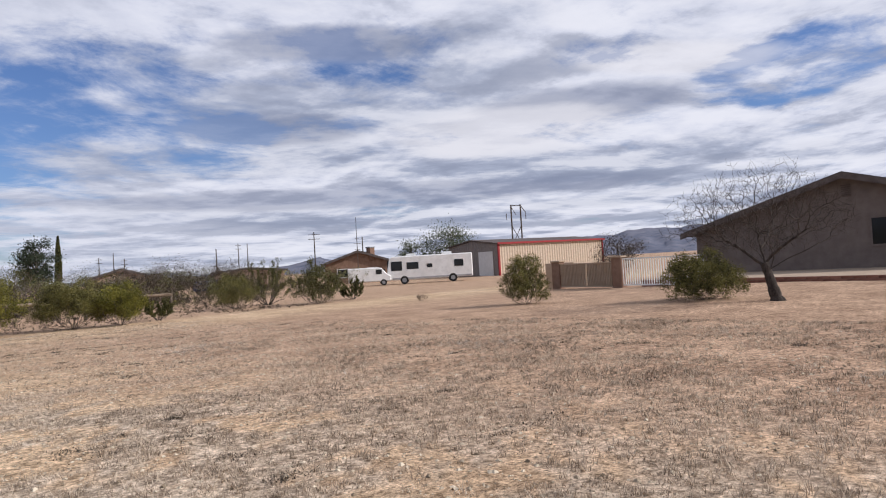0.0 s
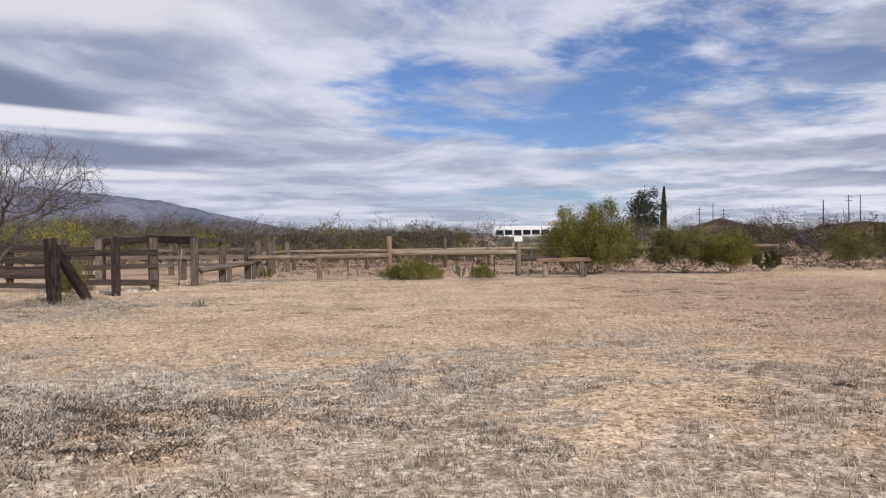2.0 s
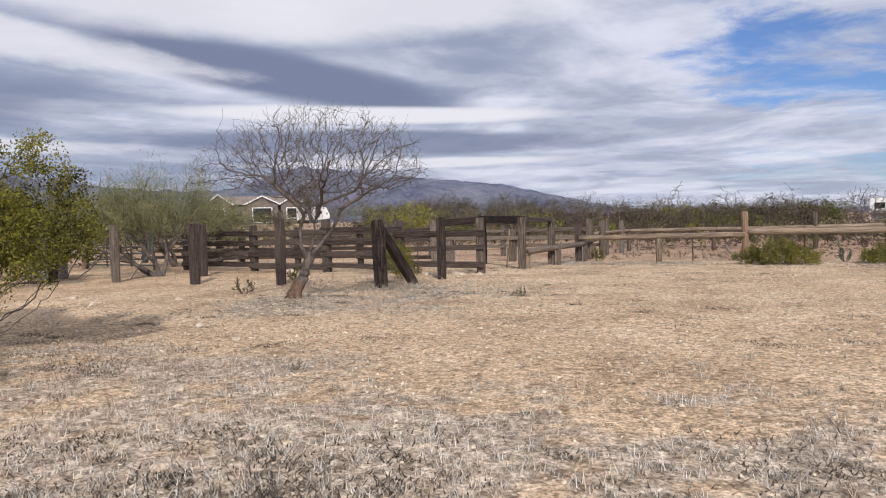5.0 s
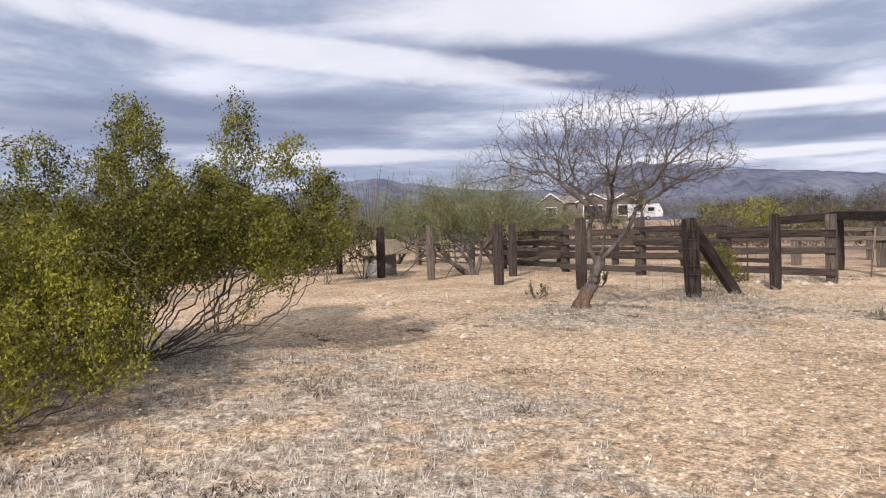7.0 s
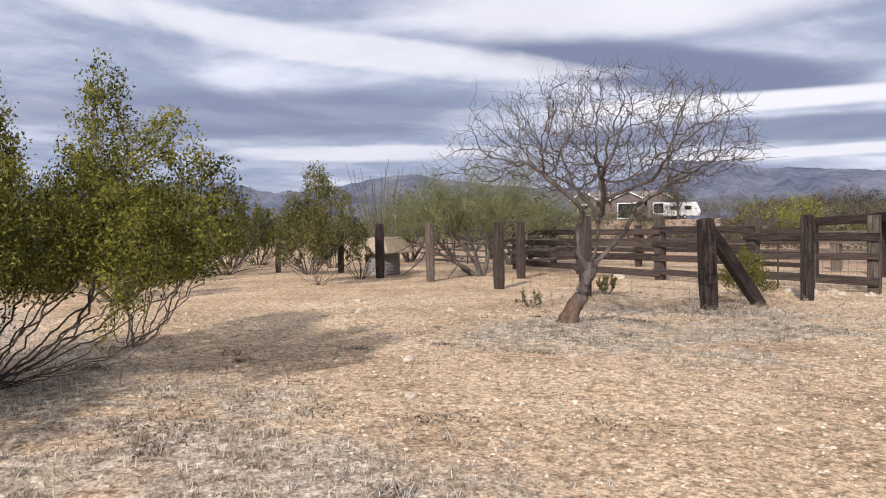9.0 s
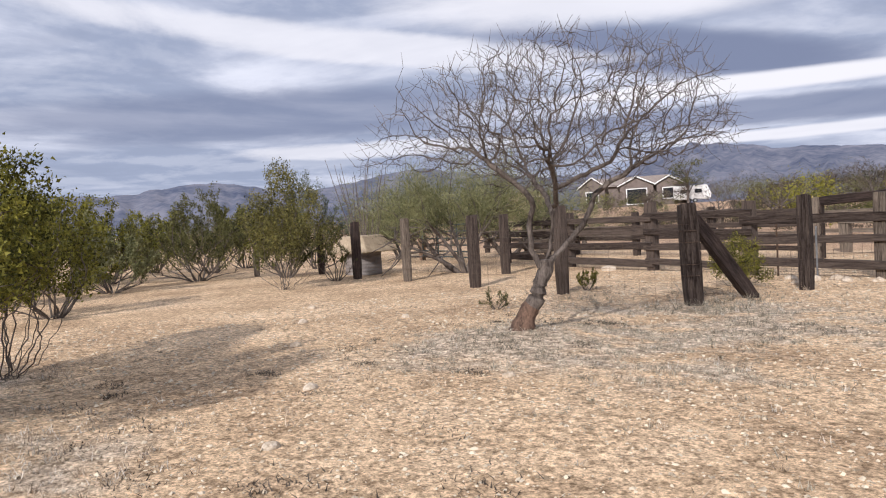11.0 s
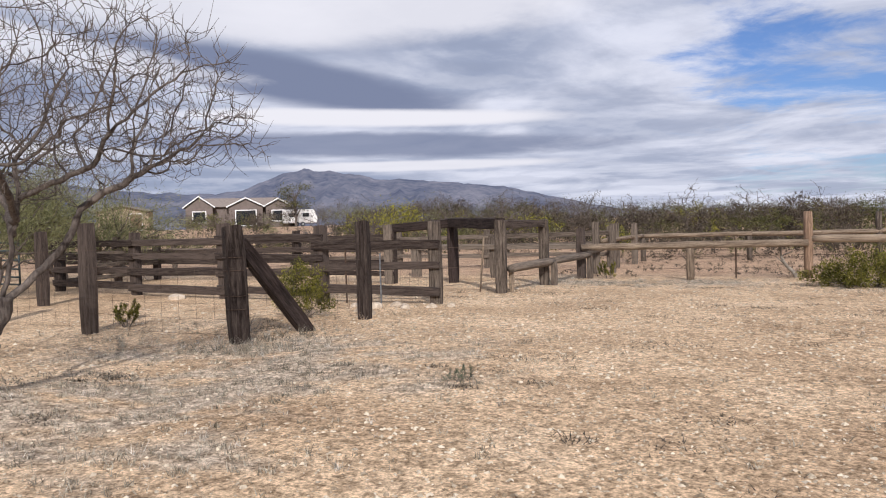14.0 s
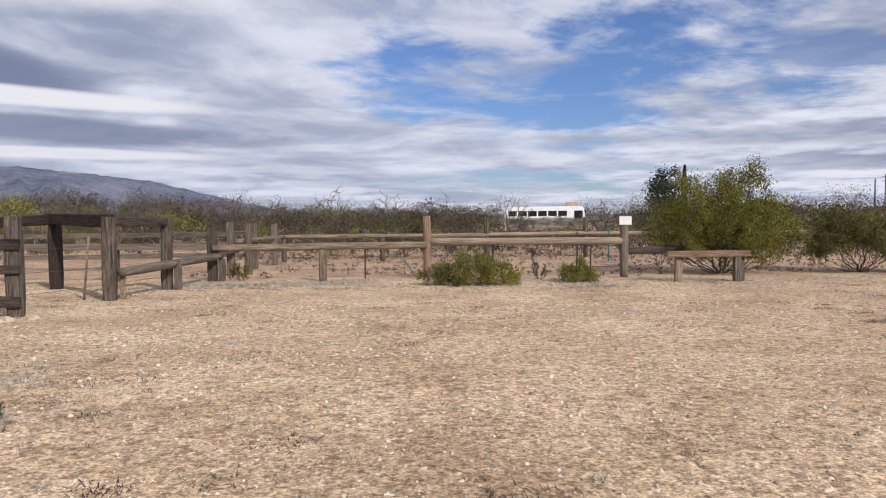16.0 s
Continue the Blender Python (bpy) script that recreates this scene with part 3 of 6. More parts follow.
def polyline(points, gap):
    """Points set evenly, about a gap apart, along a smooth line through the given ones."""
    pts, out = [Vector(p) for p in points], []
    for i in range(len(pts) - 1):
        p0, p1, p2, p3 = pts[max(i - 1, 0)], pts[i], pts[i + 1], pts[min(i + 2, len(pts) - 1)]
        n = max(1, round((p2 - p1).length / gap))
        for k in range(n):
            t = k / n
            out.append(0.5 * (2 * p1 + (p2 - p0) * t + (2 * p0 - 5 * p1 + 4 * p2 - p3) * t * t + (3 * p1 - p0 - 3 * p2 + p3) * t ** 3))
    return out + [pts[-1]]


def bare_mesquite(x, y, seed, label, turn, trunk, limbs, crown, r0, count, foot_mat="bark_red", spurs=1.0, bark="bark", twig="twig"):
    """A leafless umbrella-shaped tree. Trunk and main limbs are lines in the tree's own axes; crown: centre x, y, underside, rim height, top, radius."""
    rnd, rng = random.Random(seed), np.random.default_rng(seed)
    ob = thing("mesquite_tree", x, y, rz=turn, label=label, category="tree")
    line = polyline(trunk, 0.06)
    n = len(line)
    rad = [r0 * (1.2 - 0.42 * i / (n - 1)) * rnd.uniform(0.90, 1.10) for i in range(n)]
    foot, stem = Geo(), Geo()
    stem.tube(line, rad, 12)
    m = n // 2
    foot.tube(line[:m], [v * (1.30 - 0.30 * min(1, i / 3) + rnd.uniform(0.0, 0.07)) for i, v in enumerate(rad[:m - 1])] + [rad[m - 1] * 0.9], 12)
    solid("trunk_foot", foot, M[foot_mat], ob, "peeling bark at the foot of the trunk", smooth=True)
    solid("trunk", stem, M[bark], ob, smooth=True)
    nodes, par, own = [], [], []
    for j, limb in enumerate(limbs):
        for i, p in enumerate(polyline(limb, 0.09)):
            nodes.append(np.array(p) + rng.normal(0, 0.010, 3))
            par.append(len(nodes) - 2 if i else -1)
            own.append(j)
    cx, cy, under, rim, top, R = crown
    attr = []
    while len(attr) < count:
        a, q = rng.uniform(0, 6.2832), rng.uniform(0, 1) ** 0.5
        rr = R * q * (1 + 0.34 * noise.noise((math.cos(a) * 2.1 + seed, math.sin(a) * 2.1, 0)))
        lo = under + (rim - under) * q ** 1.3
        hi = rim + 0.15 + (top - rim) * max(0.0, 1 - q ** 2.0) ** 0.6 + 0.42 * noise.noise((math.cos(a) * rr * 1.7, math.sin(a) * rr * 1.7, seed))
        if hi > lo:
            attr.append((cx + math.cos(a) * rr, cy + math.sin(a) * rr, lo + (hi - lo) * rng.uniform(0, 1) ** 1.05))
    P, par, own = grow(attr, nodes, par, own, 0.080, 0.095, rng, 0.45)
    radii, far = thicken(par, 0.0030, 2.2)
    radii = np.minimum(radii, r0 * 0.78)
    wood, twigs = [Geo() for _ in limbs], [Geo() for _ in limbs]
    for run in chains(par, radii):
        pts = [Vector(P[k]) for k in run]
        rr = [float(radii[k]) for k in run]
        if par[run[0]] >= 0 and len(run) > 1:
            rr[0] = rr[1]
        rr[-1] *= 0.5
        j = own[run[-1]]
        if len(run) > 1:
            thick = rr[0] > 0.0075
            (wood[j] if thick else twigs[j]).tube(pts, rr, 7 if rr[0] > 0.02 else 4 if thick else 3, rr[0] > 0.02)
    for k in range(len(P)):
        if far[k] < 7 and par[k] >= 0:
            d = Vector(P[k] - P[par[k]]).normalized()
            for _ in range(2):
                if rnd.random() < 0.5 * spurs:
                    e = sideways(rnd, d, rnd.uniform(0.5, 1.15))
                    e.z += 0.25
                    q, _ = bend(rnd, Vector(P[k]), e.normalized(), rnd.uniform(0.05, 0.30) if far[k] else rnd.uniform(0.12, 0.34), 2, 0.22, 0.06)
                    twigs[own[k]].tube(q, [0.0030, 0.0025, 0.0014], 3, False)
    for j in range(len(limbs)):
        limb = solid("limb", wood[j], M[bark], ob, smooth=True)
        if twigs[j].v:
            tagged(solid("twig_spray", twigs[j], M[twig], limb, "bare thorny twigs"), kind="stuff")
    return ob


class Leaves:
    """Gathers small pointed leaves for one crown."""

    def __init__(self, seed):
        self.rng, self.parts = np.random.default_rng(seed), []

    def spray(self, p, d, n, spread, size, narrow=0.33):
        if n < 1:
            return
        r = self.rng
        c = np.array(p) + r.normal(0, 1, (n, 3)) * spread
        e = np.array(d) + r.normal(0, 0.8, (n, 3))
        e /= np.linalg.norm(e, axis=1)[:, None]
        w = np.cross(e, r.normal(0, 1, (n, 3)))
        w /= np.linalg.norm(w, axis=1)[:, None] + 1e-6
        s = size * r.uniform(0.6, 1.4, n)[:, None]
        self.parts.append(np.stack([c - w * s * narrow, c + w * s * narrow, c + e * s], 1))

    def mesh(self, name, mat):
        q = np.concatenate(self.parts).reshape(-1, 3)
        me = bpy.data.meshes.new(name)
        n = len(q) // 3
        me.vertices.add(len(q))
        me.vertices.foreach_set("co", q.astype(np.float32).ravel())
        me.loops.add(len(q))
        me.loops.foreach_set("vertex_index", np.arange(len(q), dtype=np.int32))
        me.polygons.add(n)
        me.polygons.foreach_set("loop_start", np.arange(0, len(q), 3, dtype=np.int32))
        me.update(calc_edges=True)
        me.materials.append(mat)
        return me


def creosote(x, y, h, rx, ry, stems, seed, label, leaves=14, size=0.035, mat="leaf", twig="twig", name="creosote_bush", lean=(0, 0), category="bush", group="", dens=1.0, low=0.15, tall=0.62):
    """Many crooked stems from one foot, each ending in sprays of small leaves."""
    rnd = random.Random(seed)
    ob = thing(name, x, y, label=label, category=category, group=group)
    crown = Leaves(seed)
    for s in range(stems):
        wood = Geo()
        a = 6.28318 * (s + rnd.uniform(-0.4, 0.4)) / stems
        out = rnd.uniform(0.1, 1.0) ** 0.75
        end = Vector((math.cos(a) * rx * out + lean[0], math.sin(a) * ry * out + lean[1], h * rnd.uniform(0.70, 1.02) * (1 - tall * out * out)))
        foot = Vector((math.cos(a) * 0.05 * h, math.sin(a) * 0.05 * h, -0.03))
        d = end - foot
        length = d.length
        d.normalize()
        pts, _ = bend(rnd, foot, (d + Vector((math.cos(a) * 0.25, math.sin(a) * 0.25, -0.1))).normalized(), length * 0.55, 4, 0.17, 0.03)
        more, dd = bend(rnd, pts[-1], (end - pts[-1]).normalized(), (end - pts[-1]).length, 4, 0.15, 0.02)
        pts += more[1:]
        r = min(0.011 + 0.006 * length, 0.012 * h + 0.002)
        radii = [r * (1 - 0.8 * i / 8) for i in range(9)]
        wood.tube(pts, radii, 5)
        for i in range(2, 9):
            f = i / 8
            for _ in range(max(1, round((3 if i > 3 else 1) * dens))):
                e = sideways(rnd, (pts[i] - pts[i - 1]).normalized(), rnd.uniform(0.3, 0.95))
                e.z += 0.28
                e.normalize()
                ln = length * rnd.uniform(0.14, 0.28) * (1.15 - 0.5 * f)
                tw, td = bend(rnd, pts[i], e, ln, 4, 0.14, 0.06)
                k = min(1.0, h * 0.7)
                wood.tube([tw[0], tw[2], tw[4]], [radii[i] * 0.55, 0.004 * k, 0.002 * k], 3, False)
                for j in range(1, 5):
                    if tw[j].z > h * low:
                        crown.spray(tw[j], td, round(leaves * (0.5 + 0.5 * j / 4) * rnd.uniform(0.4, 1.3)), ln * 0.13, size)
        solid("stem", wood, M[twig], ob)
    if crown.parts:
        part("crown", crown.mesh("crown", M[mat]), ob)
    return ob


def plume_bush(x, y, seed, label, plumes, stems, count, leaves=7, size=0.024, mat="leaf", twig="twig", turn=0.0, step_len=0.075, kill=0.11, spread=0.035, leafy=6, r_tip=0.0026, group="", r_max=0.035):
    """A creosote bush: crooked stems fanning out of one foot into leafy plumes, each (x, y, base z, radius, height) in its own axes."""
    rnd, rng = random.Random(seed), np.random.default_rng(seed)
    ob = thing("creosote_bush", x, y, rz=turn, label=label, category="bush", group=group)
    vol = np.array([p[3] ** 2 * p[4] for p in plumes])
    pick = rng.choice(len(plumes), count, p=vol / vol.sum())
    attr = []
    for k in pick:
        px, py, pz, pr, ph = plumes[k]
        f = rng.uniform(0, 1)
        r = pr * (math.sin(math.pi * (0.12 + 0.84 * f)) ** 0.7) * rng.uniform(0, 1) ** 0.45
        a = rng.uniform(0, 6.2832)
        attr.append((px + math.cos(a) * r, py + math.sin(a) * r, max(0.06, pz + ph * f)))
    nodes, par, own = [], [], []
    for j in range(stems):
        px, py, pz, pr, ph = plumes[j % len(plumes)]
        goal = Vector((px + rnd.uniform(-0.6, 0.6) * pr, py + rnd.uniform(-0.6, 0.6) * pr, pz + 0.12 * ph))
        base = Vector((goal.x * 0.05 + rnd.uniform(-0.06, 0.06), goal.y * 0.05 + rnd.uniform(-0.06, 0.06), -0.03))
        bow = rnd.uniform(-0.05, 0.22)
        mid = base.lerp(goal, rnd.uniform(0.4, 0.6)) + Vector((goal.x * bow, goal.y * bow, -bow * goal.z)) + Vector((rnd.gauss(0, 0.06), rnd.gauss(0, 0.06), rnd.gauss(0, 0.04))) * min(1.0, goal.length)
        for i, p in enumerate(polyline([base, mid, goal], step_len)):
            nodes.append(np.array(p) + (rng.normal(0, step_len * 0.20, 3) if i else 0))
            par.append(len(nodes) - 2 if i else -1)
            own.append(j)
    P, par, own = grow(attr, nodes, par, own, step_len, kill, rng, 0.33, reach=9.0)
    radii, far = thicken(par, r_tip, 2.5)
    radii = np.minimum(radii, r_max)
    wood, crown = [Geo() for _ in range(stems)], Leaves(seed)
    for run in chains(par, radii):
        if len(run) < 2:
            continue
        rr = [float(radii[k]) for k in run]
        if par[run[0]] >= 0:
            rr[0] = rr[1]
        rr[-1] *= 0.6
        wood[own[run[-1]]].tube([Vector(P[k]) for k in run], rr, 5 if rr[0] > 0.012 else 3, False)
    for k in range(len(P)):
        if far[k] < leafy and par[k] >= 0:
            d = P[k] - P[par[k]]
            d = d / (np.linalg.norm(d) + 1e-9) + np.array((0, 0, 0.35))
            for f in (0.0, 0.5):
                crown.spray(P[k] * (1 - f) + P[par[k]] * f, d, int(rng.poisson(leaves * (1.0 if far[k] < 3 else 0.7))), spread, size)
    for j in range(stems):
        if wood[j].v:
            solid("stem", wood[j], M[twig], ob)
    part("crown", crown.mesh("crown", M[mat]), ob)
    return ob


def dome(rx, ry, h, low, n, seed):
    """Plumes that together make a rounded, uneven bush."""
    rnd = random.Random(seed)
    out = []
    for k in range(n):
        a, q = 2.39996 * k, ((k + 0.5) / n) ** 0.5
        top = h * (0.30 + 0.70 * max(0.0, 1 - q ** 2.2) ** 0.5) * rnd.uniform(0.72, 1.10)
        base = low * h * rnd.uniform(0.4, 1.6)
        out.append((math.cos(a) * rx * q * 0.82, math.sin(a) * ry * q * 0.82, base, min(rx, ry) * rnd.uniform(0.20, 0.33), max(0.15, top - base)))
    return out


def fine_tree(x, y, h, r, seed, label, mat="leaf_pale", name="palo_verde_tree", stems=5, twigs_per=40, size=0.05, group="", low=0.3, lean=(0, 0)):
    """A spreading tree whose crown is a haze of thin green twigs."""
    rnd = random.Random(seed)
    ob = thing(name, x, y, label=label, category="tree", group=group)
    wood, crown = Geo(), Leaves(seed)
    for s in range(stems):
        a = 6.28318 * s / stems + rnd.uniform(-0.5, 0.5)
        d = Vector((math.cos(a) * 0.55 + lean[0], math.sin(a) * 0.55 + lean[1], 0.85)).normalized()
        pts, d = bend(rnd, Vector((math.cos(a) * 0.1, math.sin(a) * 0.1, -0.04)), d, h * 0.62, 5, 0.14, 0.02)
        wood.tube(pts, [0.022 * h * (1 - 0.7 * i / 5) for i in range(6)], 6)
        for i in range(2, 6):
            for _ in range(4):
                e = sideways(rnd, (pts[i] - pts[i - 1]).normalized(), rnd.uniform(0.4, 1.2))
                q, f = bend(rnd, pts[i], e, r * rnd.uniform(0.45, 0.8), 5, 0.16, 0.02)
                wood.tube(q, [0.008 * h * (1 - 0.85 * j / 5) for j in range(6)], 4, False)
                for j in range(1, 6):
                    if q[j].z < low:
                        continue
                    crown.spray(q[j], (f.x, f.y, f.z + 0.2), twigs_per // 5, r * 0.11, 0.30, 0.022)
                    crown.spray(q[j], (f.x, f.y, f.z + 0.2), twigs_per // 7, r * 0.12, size, 0.3)
    solid("trunk", wood, M["bark"], ob)
    part("crown", crown.mesh("crown", M[mat]), ob)
    return ob


# the leafless mesquite by the wire fence
bare_mesquite(-7.1, 14.05, 11, "leafless mesquite tree with a leaning reddish trunk", 47.6,
              [(-0.03, 0, -0.05), (0.05, 0.01, 0.18), (0.17, 0.0, 0.36), (0.21, 0.02, 0.52), (0.30, 0.03, 0.70), (0.31, 0.03, 0.80)],
              [[(0.28, 0.02, 0.66), (0.17, -0.04, 0.84), (0.13, -0.06, 1.22), (0.21, -0.09, 1.42), (0.10, -0.14, 1.60), (-0.35, -0.22, 2.0)],
               [(0.17, -0.03, 0.80), (0.05, -0.05, 1.02), (-0.01, -0.06, 1.05)],
               [(0.31, 0.03, 0.78), (0.37, 0.05, 1.10), (0.42, 0.02, 1.40), (0.46, 0.06, 1.62), (0.43, 0.12, 1.95)],
               [(0.42, 0.02, 1.40), (0.46, -0.30, 1.62), (0.40, -0.70, 1.90)],
               [(0.32, 0.05, 0.76), (0.55, 0.12, 0.95), (0.66, 0.16, 1.08), (0.80, 0.18, 1.27), (0.90, 0.20, 1.52), (1.08, 0.22, 1.66), (1.45, 0.20, 1.84)],
               [(0.40, 0.04, 1.30), (0.30, 0.35, 1.58), (0.10, 0.72, 1.85)],
               [(0.46, 0.06, 1.62), (0.72, -0.10, 1.72), (1.05, -0.30, 1.86)]],
              (0.52, 0.0, 1.42, 2.02, 3.22, 1.86), 0.100, 2500)

# the leafless mesquite before the house
bare_mesquite(19.8, 6.4, 23, "leafless dark mesquite tree on bare soil by the house", 0,
              [(0, 0, -0.05), (0, 0.10, 0.35), (0.02, 0.20, 0.70), (0.03, 0.28, 0.95)],
              [[(0.02, 0.24, 0.85), (-0.05, 0.62, 1.18), (-0.05, 1.10, 1.55)],
               [(0.03, 0.27, 0.92), (0.05, 0.34, 1.35), (0.05, 0.42, 1.75)],
               [(0.03, 0.27, 0.92), (0.05, -0.10, 1.30), (0.08, -0.60, 1.62)],
               [(0.03, 0.20, 0.75), (0.10, -0.25, 1.02), (0.15, -0.75, 1.25)],
               [(0.05, 0.34, 1.35), (0.45, 0.30, 1.60), (0.7, 0.3, 1.8)]],
              (0.05, 0.36, 1.05, 1.75, 3.35, 2.15), 0.125, 1600, "bark_dark", 0.8, "bark_dark", "bark_dark")
bare_mesquite(24.4, 8.0, 29, "small leafless tree with a crooked stem by the garden wall", 0,
              [(0, 0, -0.05), (0, 0.10, 0.3), (0.02, 0.04, 0.7)],
              [[(0.02, 0.04, 0.66), (0.0, -0.06, 1.0), (0.02, -0.02, 1.3)], [(0.02, 0.04, 0.66), (0.0, 0.22, 0.9), (0.0, 0.35, 1.15)]],
              (0.0, 0.05, 0.95, 1.35, 2.2, 0.75), 0.06, 260, "bark_dark", 0.6, "bark_dark", "bark_dark")

# bushes
plume_bush(-6.85, 7.4, 1, "large creosote bush with olive-green leafy plumes and bare lower stems",
           [(0.05, 0.1, 1.45, 0.34, 1.14), (0.32, -0.30, 1.30, 0.34, 1.00), (1.10, 0.1, 1.50, 0.27, 1.08), (0.86, 0.3, 1.2, 0.30, 0.9), (1.62, 0.0, 1.20, 0.30, 0.98), (1.92, 0.15, 0.98, 0.30, 0.80), (1.95, -0.35, 0.85, 0.28, 0.50), (1.58, -0.50, 0.72, 0.34, 0.60), (0.62, -0.55, 0.85, 0.44, 0.85),
            (-0.75, -0.1, 1.2, 0.36, 1.02), (-0.45, 0.75, 1.1, 0.44, 1.0), (0.55, 0.85, 1.0, 0.44, 0.95), (-1.25, 0.35, 0.8, 0.45, 0.95), (-0.35, -0.80, 0.25, 0.48, 1.15), (1.25, 0.75, 0.8, 0.40, 0.8), (1.15, -0.3, 0.95, 0.40, 0.7), (-0.75, -0.65, 0.10, 0.50, 1.2),
            (0.05, -0.5, 0.35, 0.50, 1.15), (-0.3, 0.2, 0.6, 0.5, 0.9), (-1.1, -0.3, 0.2, 0.48, 1.2), (0.15, -0.95, 0.15, 0.36, 0.6), (0.45, 0.1, 0.7, 0.46, 0.8), (1.45, 0.2, 0.8, 0.40, 0.7)],
           36, 3700, 21, 0.028, "leaf", turn=57.8, step_len=0.075, kill=0.085, spread=0.046, leafy=8)
plume_bush(-5.05, 6.1, 2, "creosote bush with yellow-green leaves at the edge of the clearing",
           [(-0.1, 0.0, 0.30, 0.46, 1.15), (0.45, 0.2, 0.35, 0.42, 0.95), (-0.55, 0.3, 0.3, 0.48, 1.20), (0.2, -0.45, 0.1, 0.44, 0.85), (-0.45, -0.4, 0.1, 0.44, 1.0), (0.15, 0.6, 0.35, 0.46, 0.95), (0.80, 0.0, 0.25, 0.34, 0.7), (-0.95, 0.0, 0.2, 0.4, 1.15), (-0.5, 0.9, 0.4, 0.42, 0.95), (-1.3, 0.2, 0.2, 0.4, 1.3)],
           24, 2100, 19, 0.026, "leaf_yellow", step_len=0.075, kill=0.09, spread=0.046, leafy=8, turn=57.8)
plume_bush(-8.9, 8.9, 3, "tall thin creosote bush behind a larger one",
           [(0, 0, 1.0, 0.36, 1.25), (0.6, 0.2, 0.9, 0.36, 1.0), (-0.5, 0.2, 0.8, 0.38, 1.1), (0.1, 0.6, 0.8, 0.36, 1.0)], 12, 900, 14, 0.034, "leaf", spread=0.055, kill=0.10)
plume_bush(-17.0, 14.6, 4, "tall creosote bush with bare spreading lower stems",
           [(0.0, 0.0, 1.35, 0.50, 1.75), (0.65, 0.0, 1.15, 0.42, 1.30), (-0.65, 0.1, 1.0, 0.45, 1.40), (0.2, -0.5, 0.8, 0.45, 1.1), (1.0, 0.3, 0.9, 0.34, 0.8), (-0.3, 0.6, 0.9, 0.45, 1.2)],
           16, 1100, 14, 0.046, "leaf_mid", turn=50, step_len=0.10, kill=0.12, spread=0.07, leafy=6)
creosote(-23.5, 14.0, 2.8, 2.0, 2.0, 18, 5, "broad dull green creosote bush in the scrub", 20, 0.049, "leaf_dark")
creosote(-18.6, 16.6, 1.3, 0.6, 0.6, 9, 6, "small twiggy shrub beside the stock tank", 10, 0.037, "leaf_dark", low=0.4)
creosote(-15.2, 9.6, 2.2, 1.3, 1.3, 15, 7, "creosote bush in the scrub beyond the clearing", 20, 0.040)
creosote(-25.5, 18.8, 3.6, 1.5, 1.5, 16, 8, "tall grey-green shrub beside the corral", 17, 0.049, "leaf_blue", low=0.35)
plume_bush(-8.55, 20.2, 9, "small bright green creosote bush behind the brace post", dome(0.55, 0.55, 1.05, 0.2, 9, 9), 12, 561, 14, 0.029, "leaf", step_len=0.06, kill=0.070, spread=0.04)
creosote(-10.4, 18.2, 0.42, 0.35, 0.35, 8, 10, "low green shrub at a fence post", 7, 0.021, "leaf")
creosote(-9.6, 15.5, 0.33, 0.35, 0.35, 9, 12, "small green tuft by the mesquite", 7, 0.015, "leaf_dark", dens=0.6)
creosote(-8.2, 18.4, 0.5, 0.35, 0.35, 7, 13, "small bare dead shrub at the corner post", 0, 0.024, twig="twig_light")
plume_bush(0.3, 28.6, 14, "low wide green creosote bush in front of the log fence", dome(1.55, 0.75, 0.84, 0.05, 20, 14), 24, 1150, 17, 0.036, "leaf", step_len=0.08, kill=0.098, spread=0.05)
plume_bush(3.0, 29.3, 15, "low green creosote bush by the log fence", dome(0.62, 0.5, 0.6, 0.05, 9, 15), 12, 442, 16, 0.034, "leaf", step_len=0.07, kill=0.082, spread=0.05)
creosote(2.2, 30.4, 0.55, 0.3, 0.3, 8, 16, "small grey-green weed under the log rail", 8, 0.021, "leaf_blue")
plume_bush(7.9, 32.2, 17, "tall creosote bush with many dark stems behind the bench", dome(2.5, 2.0, 3.25, 0.22, 28, 17), 30, 2000, 24, 0.05, "leaf", step_len=0.14, kill=0.156, spread=0.10, leafy=5, r_tip=0.004)
plume_bush(12.1, 32.2, 18, "round creosote bush on the edge of the clearing", dome(1.65, 1.5, 2.15, 0.32, 18, 18), 22, 1250, 26, 0.045, "leaf_mid", step_len=0.13, kill=0.139, spread=0.09, leafy=5, r_tip=0.004)
plume_bush(13.8, 31.4, 19, "round yellow-green creosote bush at the edge of the clearing", dome(1.45, 1.3, 1.9, 0.30, 18, 19), 22, 1150, 26, 0.045, "leaf", step_len=0.13, kill=0.139, spread=0.09, leafy=5, r_tip=0.004)
creosote(16.2, 33.2, 1.1, 0.9, 0.8, 12, 20, "low creosote bush at the edge of the clearing", 20, 0.049, "leaf_dark")
plume_bush(22.4, 36.8, 21, "yellow-green creosote bush at the edge of the clearing", dome(1.75, 1.5, 2.15, 0.28, 18, 21), 22, 1150, 18, 0.044, "leaf_mid", step_len=0.13, kill=0.139, spread=0.10, leafy=5, r_tip=0.004)
creosote(25.5, 38.4, 2.9, 1.9, 1.6, 20, 22, "tall twiggy creosote bush with thin leaves", 14, 0.052, "leaf_dark")
plume_bush(26.2, 34.0, 24, "dark twiggy creosote bush with a few leaves", dome(1.9, 1.6, 2.4, 0.2, 18, 24), 22, 1011, 9, 0.071, "leaf_dark", step_len=0.14, kill=0.148, spread=0.10, leafy=5, r_tip=0.004)
creosote(29.5, 35.0, 1.3, 1.1, 0.9, 12, 25, "low green shrub near the parked motorhome", 20, 0.049, "leaf_dark")
